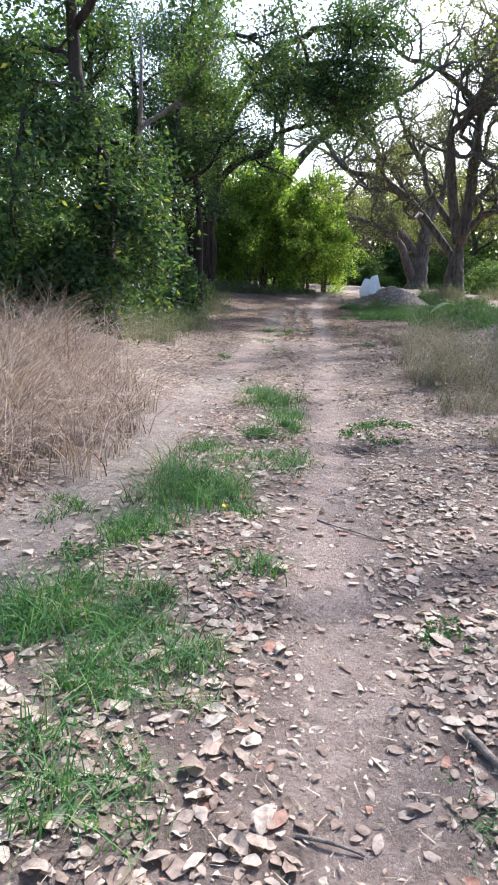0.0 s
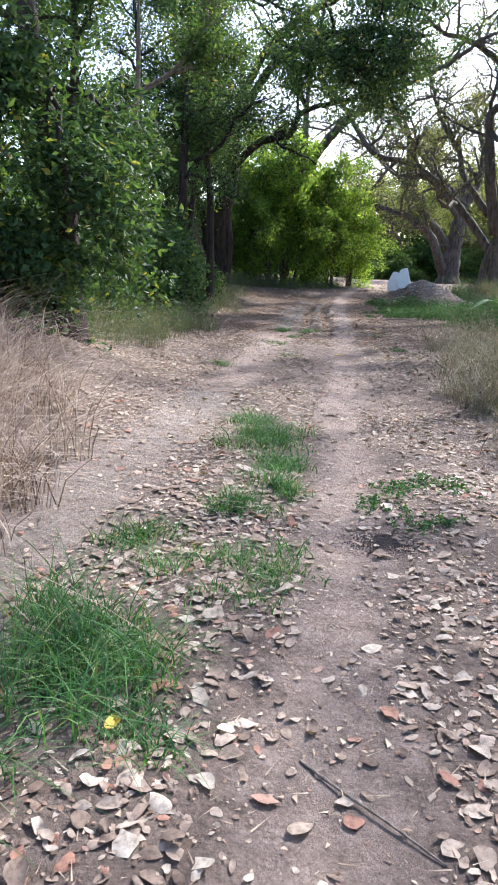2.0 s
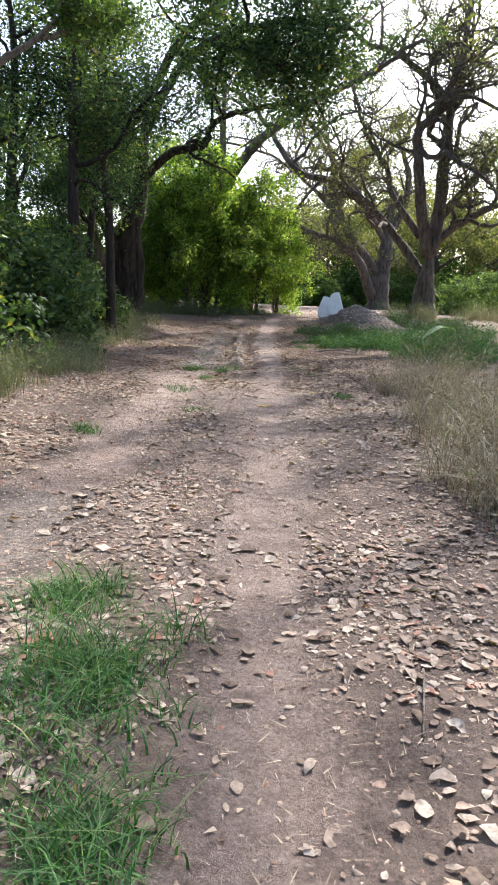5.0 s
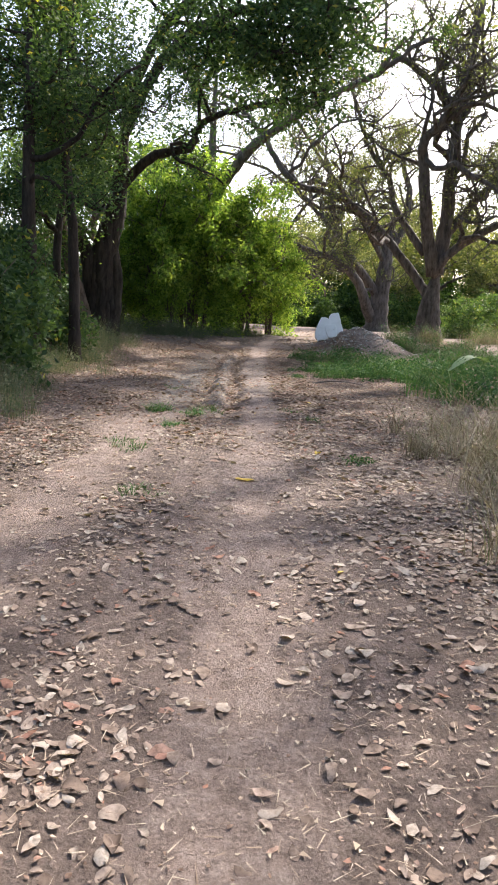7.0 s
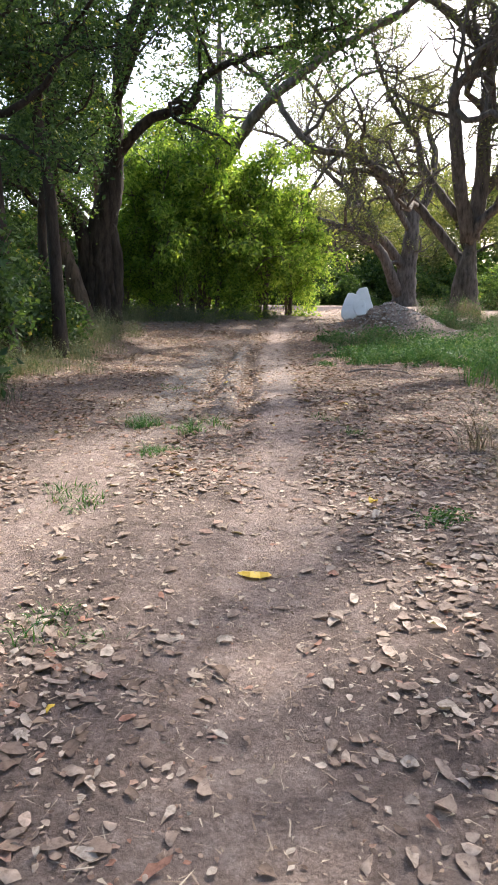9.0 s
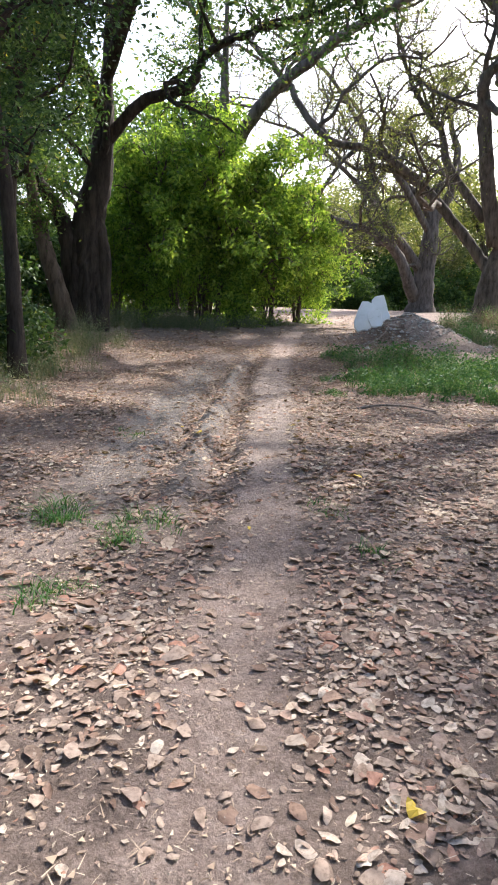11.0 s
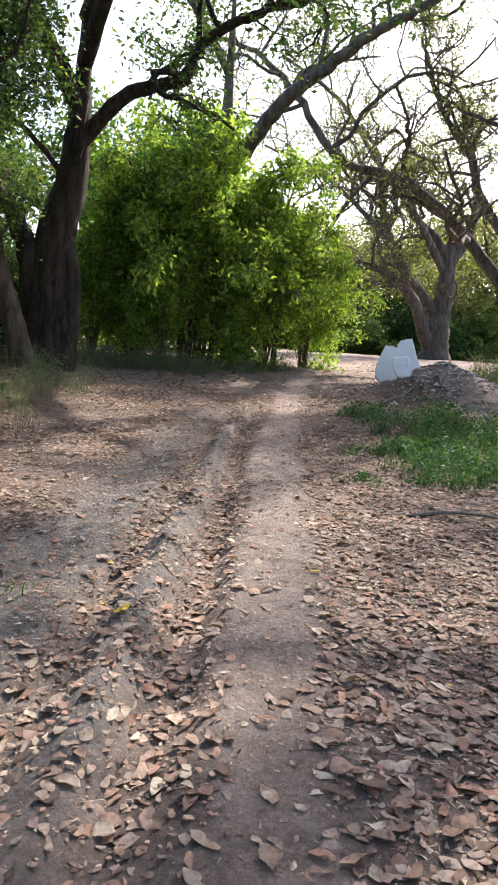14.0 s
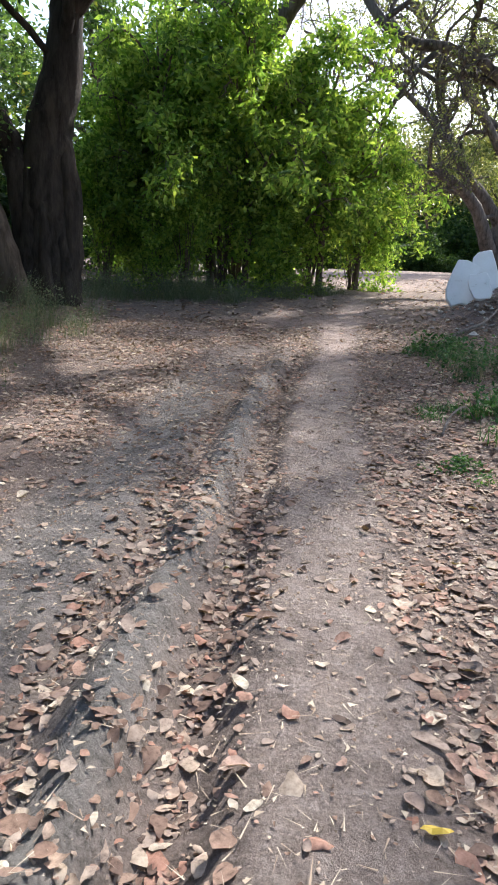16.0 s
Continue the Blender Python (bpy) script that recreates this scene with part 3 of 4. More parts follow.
for i, (cx, cy, sx, sy, n, tall) in enumerate(((10.8, 43.2, 1.0, .9, 1200, .9), (15.5, 44, 1.6, 1.6, 1600, 1.0), (11.5, 39.5, 1.2, 1.2, 1000, .6))):
    tagged(clump("yellow_grass", "tall yellowing grass in the sun", "grass", cx, cy, sx, sy, n, tall, 0.012, 0.7, DRY_WEED, 330 + i, 4, leaves=n, leaf_mat=GRASS, leaf=0.07), group="sunlit grass")

# single yellow leaves
LEAF_SPOTS = ((1.84, 20.08), (2.84, 21.55), (1.05, 24.1), (1.15, 23.4), (2.42, 23.9), (1.32, 22.9), (2.9, 22.5), (0.75, 15.0), (1.95, 13.9), (2.35, 17.4), (-0.1, 5.05), (1.5, 16.2), (0.5, 8.0))
for i, (cx, cy) in enumerate(LEAF_SPOTS):
    r = np.random.RandomState(700 + i)
    v, t = fallen(r, np.zeros(1), np.zeros(1), np.zeros(1), 0.115)
    ob = new("yellow_leaf", tri_mesh("yellow_leaf", v, t, YELLOW_LEAF))
    ob.location = (cx, cy, float(height(cx, cy)) + 0.012)
    tagged(ob, "bright yellow fallen leaf on brown litter", "leaf", "yellow fallen leaves")

# fallen sticks
STICKS = (((3.55, 25.9), (4.6, 25.4), 0.022, 0.07), ((4.9, 34.6), (5.9, 35.6), 0.035, 0.05), ((0.9, 2.55), (1.05, 2.35), 0.017, 0.01), ((0.25, 2.1), (0.45, 2.05), 0.008, 0.012), ((-0.1, 3.9), (0.1, 3.4), 0.006, 0.01), ((0.55, 5.0), (0.95, 4.6), 0.006, 0.01), ((1.7, 9.5), (1.55, 9.0), 0.006, 0.02), ((3.4, 28.4), (3.9, 29.3), 0.012, 0.2))
for i, (p, q, rad, arch) in enumerate(STICKS):
    u = np.linspace(0, 1, 9)
    px, py = p[0] + (q[0] - p[0]) * u, p[1] + (q[1] - p[1]) * u + 0.06 * np.sin(u * 5 + i) * (rad > 0.01)
    path = np.stack([px, py, height(px, py) + rad * 0.7 + arch * np.sin(u * np.pi)], -1)
    base = path[0].copy()
    v, t = tube(path - base, rad * (1 - 0.5 * u), 7, i, 0.12)
    ob = new("fallen_stick", tri_mesh("fallen_stick", v, t, TWIG, True))
    ob.location = base
    tagged(ob, "bare grey fallen stick lying on leaves", "stick", "fallen sticks")

# ---- trees ----


def sprout(r, path, rad, level, tubes, tips, kids, up, curl, reach=0.45, start=0.25):
    """Side branches of a limb, and theirs, down to twigs."""
    length = np.linalg.norm(np.diff(path, axis=0), axis=1).sum()
    for k in range(kids[0]):
        f = start + (1 - start) * (k + r.uniform(0.2, 1)) / kids[0]
        i = min(int(f * (len(path) - 1)), len(path) - 2)
        tan = unit(path[i + 1] - path[i])
        side = unit(np.cross(tan, r.normal(size=3)))
        d = unit(tan * r.uniform(0.3, 0.8) + side * r.uniform(0.6, 1.0) + np.array((0, 0, up)))
        ln = length * reach * r.uniform(0.55, 1.25) * (1.15 - 0.5 * f)
        m = (8, 6, 4, 2)[level]
        p = [path[i]]
        for s in range(m):
            d = unit(d + r.normal(0, curl, 3) + np.array((0, 0, up * 0.25)))
            p.append(p[-1] + d * ln / m)
        p = np.array(p)
        r0 = min(rad[i] * 0.62, max(0.011, ln * 0.026))
        rr = r0 * np.linspace(1, 0.35, m + 1)
        tubes.append(tube(p, rr, 5 if level < 2 else 3))
        if len(kids) > 1:
            sprout(r, p, rr, level + 1, tubes, tips, kids[1:], up, curl, reach, 0.3)
        else:
            tips.append(p)


def limb_path(points, per=6, seed=0, shake=0.0):
    p = spline(points, per)
    return p + np.random.RandomState(seed).normal(0, shake, p.shape) * np.linspace(0.2, 1, len(p))[:, None] if shake else p


def tip_leaves(r, tips, each, size, scatter, aspect=0.45, droop=0.4):
    c = []
    for p in tips:
        k = r.randint(1, len(p), each)
        c.append(p[k] + r.normal(0, scatter, (each, 3)))
    return blades(r, np.concatenate(c), size, aspect, droop)


def tree(name, label, trunk, trunk_rad, limbs, bark, leaf_mat, kids, each, leaf, scatter, seed, up=0.25, curl=0.35, reach=0.45, flare=1.5, droop=0.4, full=()):
    """A tree: a flared trunk, its limbs, the branches that they bear, and leaves at the twigs."""
    r = np.random.RandomState(seed)
    base = Vector(trunk[0])
    off = np.array(base)
    ob = new(name)
    ob.location = base
    p = limb_path(trunk, 6, seed, 0.0)
    u = np.linspace(0, 1, len(p))
    h = p[:, 2] - p[0, 2]
    rad = trunk_rad * (1 - 0.92 * u ** 1.6) * (1 + (flare - 1) * np.exp(-h / 0.5))
    p[0, 2] -= 0.3
    v, t = tube(p, rad, 12, seed, 0.10)
    part("trunk", tri_mesh("trunk", v - off, t, bark, True), ob)
    tubes, tips = [], []
    for i, (pts, r0, r1) in enumerate(limbs):
        lp = limb_path(pts, 6, seed + i, 0.04)
        lr = np.linspace(r0, r1, len(lp))
        v, t = tube(lp, lr, 8, seed + i, 0.10)
        part("limb", tri_mesh("limb", v - off, t, bark, True), ob)
        if pts[0][2] > 1:
            was = len(tips)
            sprout(r, lp, lr, 0, tubes, tips, kids, up, curl, reach)
            if i in full:     # the fuller limbs bear twice the leaves and more
                tips += tips[was:] + tips[was:][::3]
    if not limbs:
        sprout(r, p, rad, 0, tubes, tips, kids, up, curl, reach, 0.35)
    v, t = joined(tubes)
    part("branchwork", tri_mesh("branchwork", v - off, t, bark, True), ob)["kind"] = "stuff"
    if each:
        v, t = tip_leaves(r, tips, each, leaf, scatter, 0.45, droop)
        part("crown", tri_mesh("crown", v - off, t, leaf_mat), ob)
    return tagged(ob, label, "tree")


tree("acacia_tree", "big spreading rain tree with sinuous dark limbs and thin leaf", ((12.25, 45.4, 0.6), (12.2, 45.4, 2.1), (12.3, 45.4, 3.3), (12.5, 45.4, 4.3)), 0.62,
     [(((12.2, 45.4, 2.7), (11.8, 45.8, 3.4), (10.5, 46.2, 5.0), (9.1, 46.4, 6.45), (7.3, 46.2, 7.5), (4.9, 45.8, 8.0), (3.35, 46.5, 10.2), (2.3, 47.3, 11.5), (1.3, 48.1, 12.4), (-0.3, 49, 13.1)), 0.27, 0.07),
      (((12.2, 45.3, 3.9), (11.43, 44.9, 6.6), (10.9, 44.3, 9.0), (10.7, 43.8, 9.8), (11.3, 43.5, 10.6), (12.0, 43.3, 12.0), (12.5, 43.1, 15.0), (12.2, 42.8, 17.5)), 0.34, 0.08),
      (((12.3, 45.4, 4.0), (12.65, 45.5, 6.4), (12.7, 45.6, 9.8), (12.9, 45.8, 11.7), (13.3, 45.9, 13.6), (13.2, 46.0, 16.5)), 0.42, 0.1),
      (((12.2, 45.4, 3.9), (12.8, 44.7, 5.0), (14.6, 44.0, 6.3), (17, 43.5, 7.2), (19.5, 43, 9.5)), 0.26, 0.08),
      (((12.5, 45.4, 5.6), (14.2, 45.7, 7.8), (15.4, 46.0, 9.0), (17.5, 46.5, 12.0)), 0.24, 0.08),
      (((11.7, 45.4, 4.9), (10.1, 45.7, 7.0), (9.75, 46.0, 8.4), (8.9, 46.3, 9.5), (8.2, 46.6, 11.1), (7.7, 47.0, 12.8)), 0.2, 0.06),
      (((12.8, 45.6, 11.2), (12.0, 45.0, 12.0), (10.2, 44.5, 13.1), (8.75, 44.0, 13.5), (7.4, 43.5, 13.7), (6.0, 42.5, 14.6), (4.5, 41, 15.2)), 0.2, 0.06)],
     BARK, OLIVE_LEAF, (14, 8, 6, 3), 3, 0.12, 0.26, 5, 0.24, 0.5, 0.46, 1.35)
tree("acacia_tree", "rain tree with forked grey trunk behind the rubble", ((14.0, 63.8, 0.8), (14.0, 63.8, 1.95), (14.1, 63.8, 3.7), (14.3, 63.8, 5.9), (14.4, 63.8, 8.0), (14.9, 63.8, 10.0)), 0.85,
     [(((13.8, 63.8, 1.4), (12.9, 63.0, 2.6), (11.8, 62.3, 4.6), (10.1, 61.5, 5.7), (7.9, 60.8, 6.3), (5.7, 60, 7.0)), 0.48, 0.1),
      (((14.05, 63.8, 3.3), (12.8, 63.5, 4.7), (11.1, 63.2, 6.7), (10, 62.9, 8.7), (9.5, 62.6, 10.6), (9.1, 62.3, 12.5), (7.9, 62, 14)), 0.4, 0.1),
      (((14.3, 63.8, 6.9), (13.3, 63.8, 8.3), (11.7, 63.8, 9.6), (11.2, 63.8, 11.3), (12.2, 63.8, 13)), 0.3, 0.1),
      (((14.3, 63.8, 6.6), (15.4, 63.8, 8.7), (15.6, 63.8, 11.1), (15, 63.8, 13.4), (15.9, 63.8, 15.5)), 0.36, 0.1),
      (((14.2, 63.8, 6.0), (11.6, 62.2, 9.2), (9.2, 61.4, 11.6), (6.4, 60.3, 14.6), (3.2, 59, 16.2)), 0.26, 0.07),
      (((12.5, 63.4, 5.0), (9.6, 61.6, 7.9), (7.2, 60.6, 9.8), (4.6, 60, 11.3), (2.4, 59.5, 11.8)), 0.2, 0.06)],
     BARK, OLIVE_LEAF, (12, 7, 5, 3), 4, 0.15, 0.32, 6, 0.24, 0.5, 0.48, 1.3)
tree("roadside_tree", "grey tree with a long bare limb leaning over the road", ((1.75, 43, 0.5), (1.63, 43, 1.9), (1.37, 43, 4.5), (1.15, 43, 6.4), (0.97, 43, 7.7), (0.96, 43, 9.7), (1.0, 43, 13)), 0.42,
     [(((1.15, 43, 6.7), (2.0, 42.3, 7.75), (2.7, 41.7, 8.55), (3.85, 41, 9.3), (4.95, 40.3, 9.95), (5.8, 39.7, 10.3), (7.2, 38.8, 10.9), (9, 38, 12)), 0.26, 0.08),
      (((1.0, 43, 9.5), (0, 42.5, 11), (-1.5, 42, 12.5)), 0.14, 0.05)],
     BARK, LEAF, (8, 5, 3), 26, 0.13, 0.22, 8, 0.3, 0.4, 0.3, 1.4)
tree("fig_tree", "old dark fig tree with a broad fluted trunk", ((-2.9, 37, 0.35), (-2.88, 37, 2.2), (-2.78, 37, 3.65), (-2.45, 37, 4.8), (-2.3, 37, 6.1), (-2.2, 37, 7.6), (-2.1, 37, 10)), 0.55,
     [(((-2.4, 37, 5.6), (-1.8, 36.8, 6.2), (-1.0, 36.5, 6.8), (0.02, 36.3, 7.0), (0.3, 36.4, 7.3), (0.55, 36.6, 8.0), (1.3, 35.9, 8.2), (2.1, 35.3, 8.3), (3.3, 34.6, 8.4), (4.6, 33.5, 8.7)), 0.2, 0.06),
      (((-3.1, 36.9, 0.3), (-3.3, 36.8, 2.6), (-3.6, 36.8, 3.7), (-4.3, 36.8, 4.8), (-5.5, 36.5, 7)), 0.36, 0.1),
      (((-2.5, 36.9, 0.3), (-2.35, 36.9, 2.4), (-2.5, 36.9, 4.2), (-2.0, 36.5, 6.5)), 0.3, 0.1),
      (((-2.3, 37, 6.5), (-3.2, 35, 8.5), (-3.5, 32, 9.5), (-2.5, 29, 9.8), (-0.5, 27.5, 9.6)), 0.2, 0.07),
      (((-2.2, 37, 7.5), (-0.8, 34.5, 9.2), (1.0, 32, 9.7), (2.8, 30.5, 9.6), (4.6, 29.5, 9.2)), 0.2, 0.07),
      (((-2.2, 37, 8.5), (-0.5, 34, 10.3), (1.5, 32, 11), (3.4, 30.5, 11), (5.2, 29.5, 10.4)), 0.18, 0.06),
      (((0.3, 32.8, 9.6), (1.3, 31, 9.0), (2.4, 29.8, 8.2), (4.0, 29.2, 8.0)), 0.1, 0.04),
      (((-2.6, 36.9, 5.0), (-3.5, 35.5, 5.9), (-4.5, 34.6, 5.5), (-5.2, 34.0, 4.2)), 0.07, 0.03),
      (((-2.3, 37, 7.0), (-3.0, 35.2, 8.0), (-3.4, 34.0, 7.4), (-3.7, 33.5, 6.0)), 0.07, 0.03)],
     BARK_DARK, THICKET_LEAF, (9, 5, 5), 15, 0.16, 0.36, 12, 0.06, 0.36, 0.36, 1.5, full=(3, 4, 5, 6, 7, 8))
# fluted roots and hollow of the fig
for i, (dx, dy, wdt) in enumerate(((-.75, -.3, .2), (-.35, -.6, .24), (.15, -.62, .2), (.55, -.35, .22))):
    root = limb_path(((-2.9 + dx, 37 + dy, 0.2), (-2.9 + dx * .75, 37 + dy * .75, 1.3), (-2.88 + dx * .6, 37 + dy * .55, 2.6), (-2.8 + dx * .3, 37 + dy * .3, 4.0)), 5, i, 0.03)
    v, t = tube(root - np.array((-2.9, 37, 0.35)), np.linspace(wdt, 0.08, len(root)), 8, i, 0.15)
    part("root", tri_mesh("root", v, t, BARK_DARK, True), bpy.data.objects["fig_tree"])
tree("leaning_tree", "slim grey tree leaning away from the road", ((-3.2, 36.2, 0.2), (-3.55, 36.2, 1.6), (-3.95, 36.3, 2.9), (-4.25, 36.4, 4.3), (-4.45, 36.5, 6.0), (-4.4, 36.5, 9)), 0.27, [], BARK_BROWN, LEAF, (11, 5, 4), 36, 0.12, 0.25, 15, 0.2, 0.35, 0.3)
tree("slim_tree", "tall dark trunk half hidden by hanging leaves", ((-2.6, 12.9, 0.1), (-2.6, 12.6, 1.8), (-2.7, 12.5, 2.7), (-2.95, 12.5, 3.9), (-3.05, 12.5, 4.9), (-3.1, 12.5, 6.5), (-3.0, 12.6, 9)), 0.19,
     [(((-2.9, 12.5, 3.8), (-2.6, 11.9, 3.6), (-2.3, 11.5, 2.8), (-2.2, 11.4, 1.7)), 0.05, 0.02), (((-3.0, 12.5, 4.2), (-3.4, 11.6, 3.9), (-3.5, 11.0, 2.9), (-3.5, 10.8, 1.8)), 0.05, 0.02),
      (((-2.8, 12.5, 3.4), (-2.2, 12.4, 3.3), (-1.9, 12.5, 2.6), (-1.9, 12.6, 1.7)), 0.04, 0.02), (((-3.05, 12.5, 5), (-2.2, 12, 5.8), (-1.2, 11.5, 6.4), (0.2, 11, 6.8)), 0.07, 0.03),
      (((-3.1, 12.5, 5.5), (-3.8, 11.5, 6.0), (-4.6, 10.5, 5.6)), 0.06, 0.03), (((-3.1, 12.5, 6), (-2.0, 13.5, 7), (-0.5, 14.5, 7.6)), 0.06, 0.03), (((-3.0, 12.5, 4.6), (-3.8, 12.8, 4.8), (-4.8, 13, 4.2)), 0.05, 0.02)],
     BARK_DARK, THICKET_LEAF, (8, 5, 4), 20, 0.12, 0.2, 16, -0.05, 0.35, 0.42)
STEMS = ((((-3.0, 27, 0.1), (-3.1, 27, 3.2), (-3.1, 27, 5.1), (-3.1, 27, 6.7), (-3.0, 27, 10)), 0.17, 17), (((-2.2, 28, 0.1), (-2.3, 28, 3.3), (-2.55, 28, 5.3), (-2.6, 28, 6.6), (-2.7, 28, 10)), 0.13, 18),
         (((-4.2, 19, 0.1), (-4.4, 19, 3), (-4.3, 19, 6), (-4.5, 19, 9)), 0.14, 21), (((-4.6, 27, 0.2), (-4.8, 27, 3), (-4.6, 27, 7), (-4.9, 27, 10)), 0.18, 22), (((-5.5, 15, 0.2), (-5.4, 15, 3), (-5.8, 15, 7), (-5.5, 15, 9)), 0.16, 23),
         (((-3.4, 32, 0.2), (-3.5, 32, 3), (-3.2, 32, 6), (-3.3, 32, 10)), 0.14, 25))
for pts, rad, seed in STEMS:
    tree("slim_tree", "dark crooked stem rising through the thicket", pts, rad, [], BARK_DARK, THICKET_LEAF, (14, 5, 4), 44, 0.11, 0.26, seed, 0.1, 0.4, 0.34)
tree("slim_tree", "tree with a pale bare forked branch", ((-3.6, 21, 0.1), (-3.6, 21, 3), (-3.4, 21, 5), (-3.4, 21, 8)), 0.14,
     [(((-3.4, 21, 5.2), (-2.84, 21, 5.54), (-2.15, 21, 6.1), (-1.8, 21, 6.8), (-1.8, 21, 7.4)), 0.07, 0.03), (((-2.5, 21, 5.7), (-1.9, 21, 5.9), (-1.0, 21, 6.1)), 0.05, 0.02)], TWIG, LEAF, (7, 5, 4), 26, 0.1, 0.22, 24)


def shrub(name, label, mat, seed, wide, tall, n_stems, n_clusters, each, leaf, category="shrub", droop=0.4, cluster=0.22, hollow=0.55):
    """A leafy shrub at the origin: thin stems and a ragged mass of leaf sprays."""
    r = np.random.RandomState(seed)
    ob = new(name)
    tubes = []
    for k in range(n_stems):
        a, q = r.uniform(0, 6.283), r.uniform(0.2, 0.9)
        e = np.array((np.cos(a) * wide * q, np.sin(a) * wide * q, tall * r.uniform(0.5, 0.95)))
        p = spline([(0.1 * np.cos(a), 0.1 * np.sin(a), -0.2), e * (0.35, 0.35, 0.5) + r.normal(0, 0.08, 3), e], 4)
        tubes.append(tube(p, np.linspace(0.03, 0.008, len(p)), 4))
    v, t = joined(tubes)
    part("stemwork", tri_mesh("stemwork", v, t, BARK_BROWN, True), ob)["kind"] = "stuff"
    lobes = []                                # uneven masses of which the plant is heaped up
    for k in range(9):
        a, q, h = r.uniform(0, 6.283), r.uniform(0.15, 0.8), r.uniform(0.12, 0.86)
        q *= 1.15 - 0.75 * h
        lobes.append((np.cos(a) * q * wide, np.sin(a) * q * wide, h * tall, r.uniform(0.32, 0.52) * wide, r.uniform(0.10, 0.2) * tall))
    lobes = np.array(lobes)
    k = r.randint(0, 9, n_clusters)
    d = unit(r.normal(size=(n_clusters, 3)))
    c = lobes[k, :3] + d * (hollow + (1.1 - hollow) * r.uniform(0, 1, (n_clusters, 1)) ** 0.6) * np.stack([lobes[k, 3], lobes[k, 3], lobes[k, 4] * 1.3], -1)
    c[:, 2] = np.abs(c[:, 2])
    # each spray runs outwards and hangs over at its end
    out = unit(d * (1, 1, 0.4) + r.normal(0, 0.3, (n_clusters, 3)))
    ln = cluster * r.uniform(1.2, 3.4, n_clusters)
    u = r.uniform(0, 1, (n_clusters, each))
    pts = c[:, None] + out[:, None] * (u * ln[:, None])[..., None] + r.normal(0, cluster * 0.42, (n_clusters, each, 3)) * (1, 1, 0.7)
    pts[..., 2] -= 0.55 * droop / 0.5 * ln[:, None] * u ** 2
    pts = pts.reshape(-1, 3)
    pts[:, 2] = np.maximum(pts[:, 2], 0.05)
    v, t = blades(r, pts, leaf, 0.62, droop)
    part("foliage", tri_mesh("foliage", v, t, mat), ob)
    return tagged(ob, label, category)


def plant_row(first, spots, group):
    """Set the first plant at the first spot, and copies at the others."""
    first["group"] = group
    for i, (x, y, s, turn) in enumerate(spots):
        m = Matrix.LocRotScale((x, y, float(height(x, y)) - 0.05), Euler((0, 0, radians(turn))), None)
        if i == 0:
            first.matrix_basis = m @ Matrix.Scale(s, 4)
        else:
            ob = copy_thing(first, m)
            ob.scale = (s, s, s)


plant_row(shrub("thicket_shrub", "dense dark green leafy shrub at the wood's edge", THICKET_LEAF, 41, 1.5, 2.7, 14, 380, 20, 0.15),
          [(-4.6, 14.6, 1, 0), (-3.6, 13.4, 0.85, 35), (-3.1, 12.1, 0.7, 290), (-4.9, 11.6, 1.1, 95), (-4.2, 16.8, 0.95, 115), (-4.8, 10.0, 0.9, 225), (-3.9, 19.2, 1.0, 70), (-3.2, 24.0, 0.9, 15), (-3.1, 28.5, 0.75, 185), (-3.3, 22.0, 0.95, 150), (-5.2, 12.0, 1.2, 200), (-5.6, 17.5, 1.3, 20), (-3.6, 26.0, 1.0, 250), (-5.0, 23.0, 1.3, 310), (-4.2, 31.0, 1.0, 100), (-6.0, 9.5, 1.2, 40), (-6.5, 28, 1.3, 170), (-5.5, 34, 1.2, 280), (-5.2, 39.5, 1.2, 30)], "thicket shrubs")
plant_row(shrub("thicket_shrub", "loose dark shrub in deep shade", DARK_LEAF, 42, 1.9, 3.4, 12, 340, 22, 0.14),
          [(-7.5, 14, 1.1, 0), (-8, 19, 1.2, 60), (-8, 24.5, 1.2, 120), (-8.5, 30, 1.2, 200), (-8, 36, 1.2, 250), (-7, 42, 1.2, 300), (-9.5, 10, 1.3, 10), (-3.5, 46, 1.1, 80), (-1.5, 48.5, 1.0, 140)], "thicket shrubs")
# the bright climber-hung bush in front of the roadside tree
plant_row(shrub("climber_bush", "tall bush hung with bright green climbers", BRIGHT_LEAF, 43, 2.5, 7.2, 22, 430, 34, 0.2, "bush", 0.75, 0.36, 0.45),
          [(0.3, 41.3, 0.72, 0), (-1.6, 41.4, 0.8, 130), (2.6, 43.0, 0.72, 250), (0.4, 44.8, 0.9, 60), (-0.5, 39.9, 0.45, 200), (3.9, 43.4, 0.5, 20), (1.6, 41.6, 0.5, 300), (-2.6, 40.6, 0.5, 75)], "climber bushes")


def sapling(seed, tall, wide):
    """A slender young tree at the origin, arching shoots with loose hanging leaves from low down."""
    r = np.random.RandomState(seed)
    limbs = []
    for k in range(13):
        a, z = k * 2.4 + r.uniform(0, 0.6), 1.1 + tall * 0.72 * k / 13
        q = wide * r.uniform(0.6, 1.1) * (1.1 - 0.55 * k / 13)
        c, si, h = np.cos(a), np.sin(a), r.uniform(0.7, 1.7)
        limbs.append((((0, 0, z), (c * q * .4, si * q * .4, z + h * .8), (c * q * .8, si * q * .8, z + h), (c * q * 1.15, si * q * 1.15, z + h * .55)), 0.04, 0.012))
    return tree("sapling", "slender young tree hung with loose bright green leaf sprays", ((0, 0, 0), (0.1, 0, tall * .3), (-0.1, 0.1, tall * .65), (0.1, 0, tall)), 0.09, limbs, BARK_BROWN, BRIGHT_LEAF, (6, 4), 24, 0.2, 0.17, seed, 0.02, 0.4, 0.42, 1.2, 0.7)


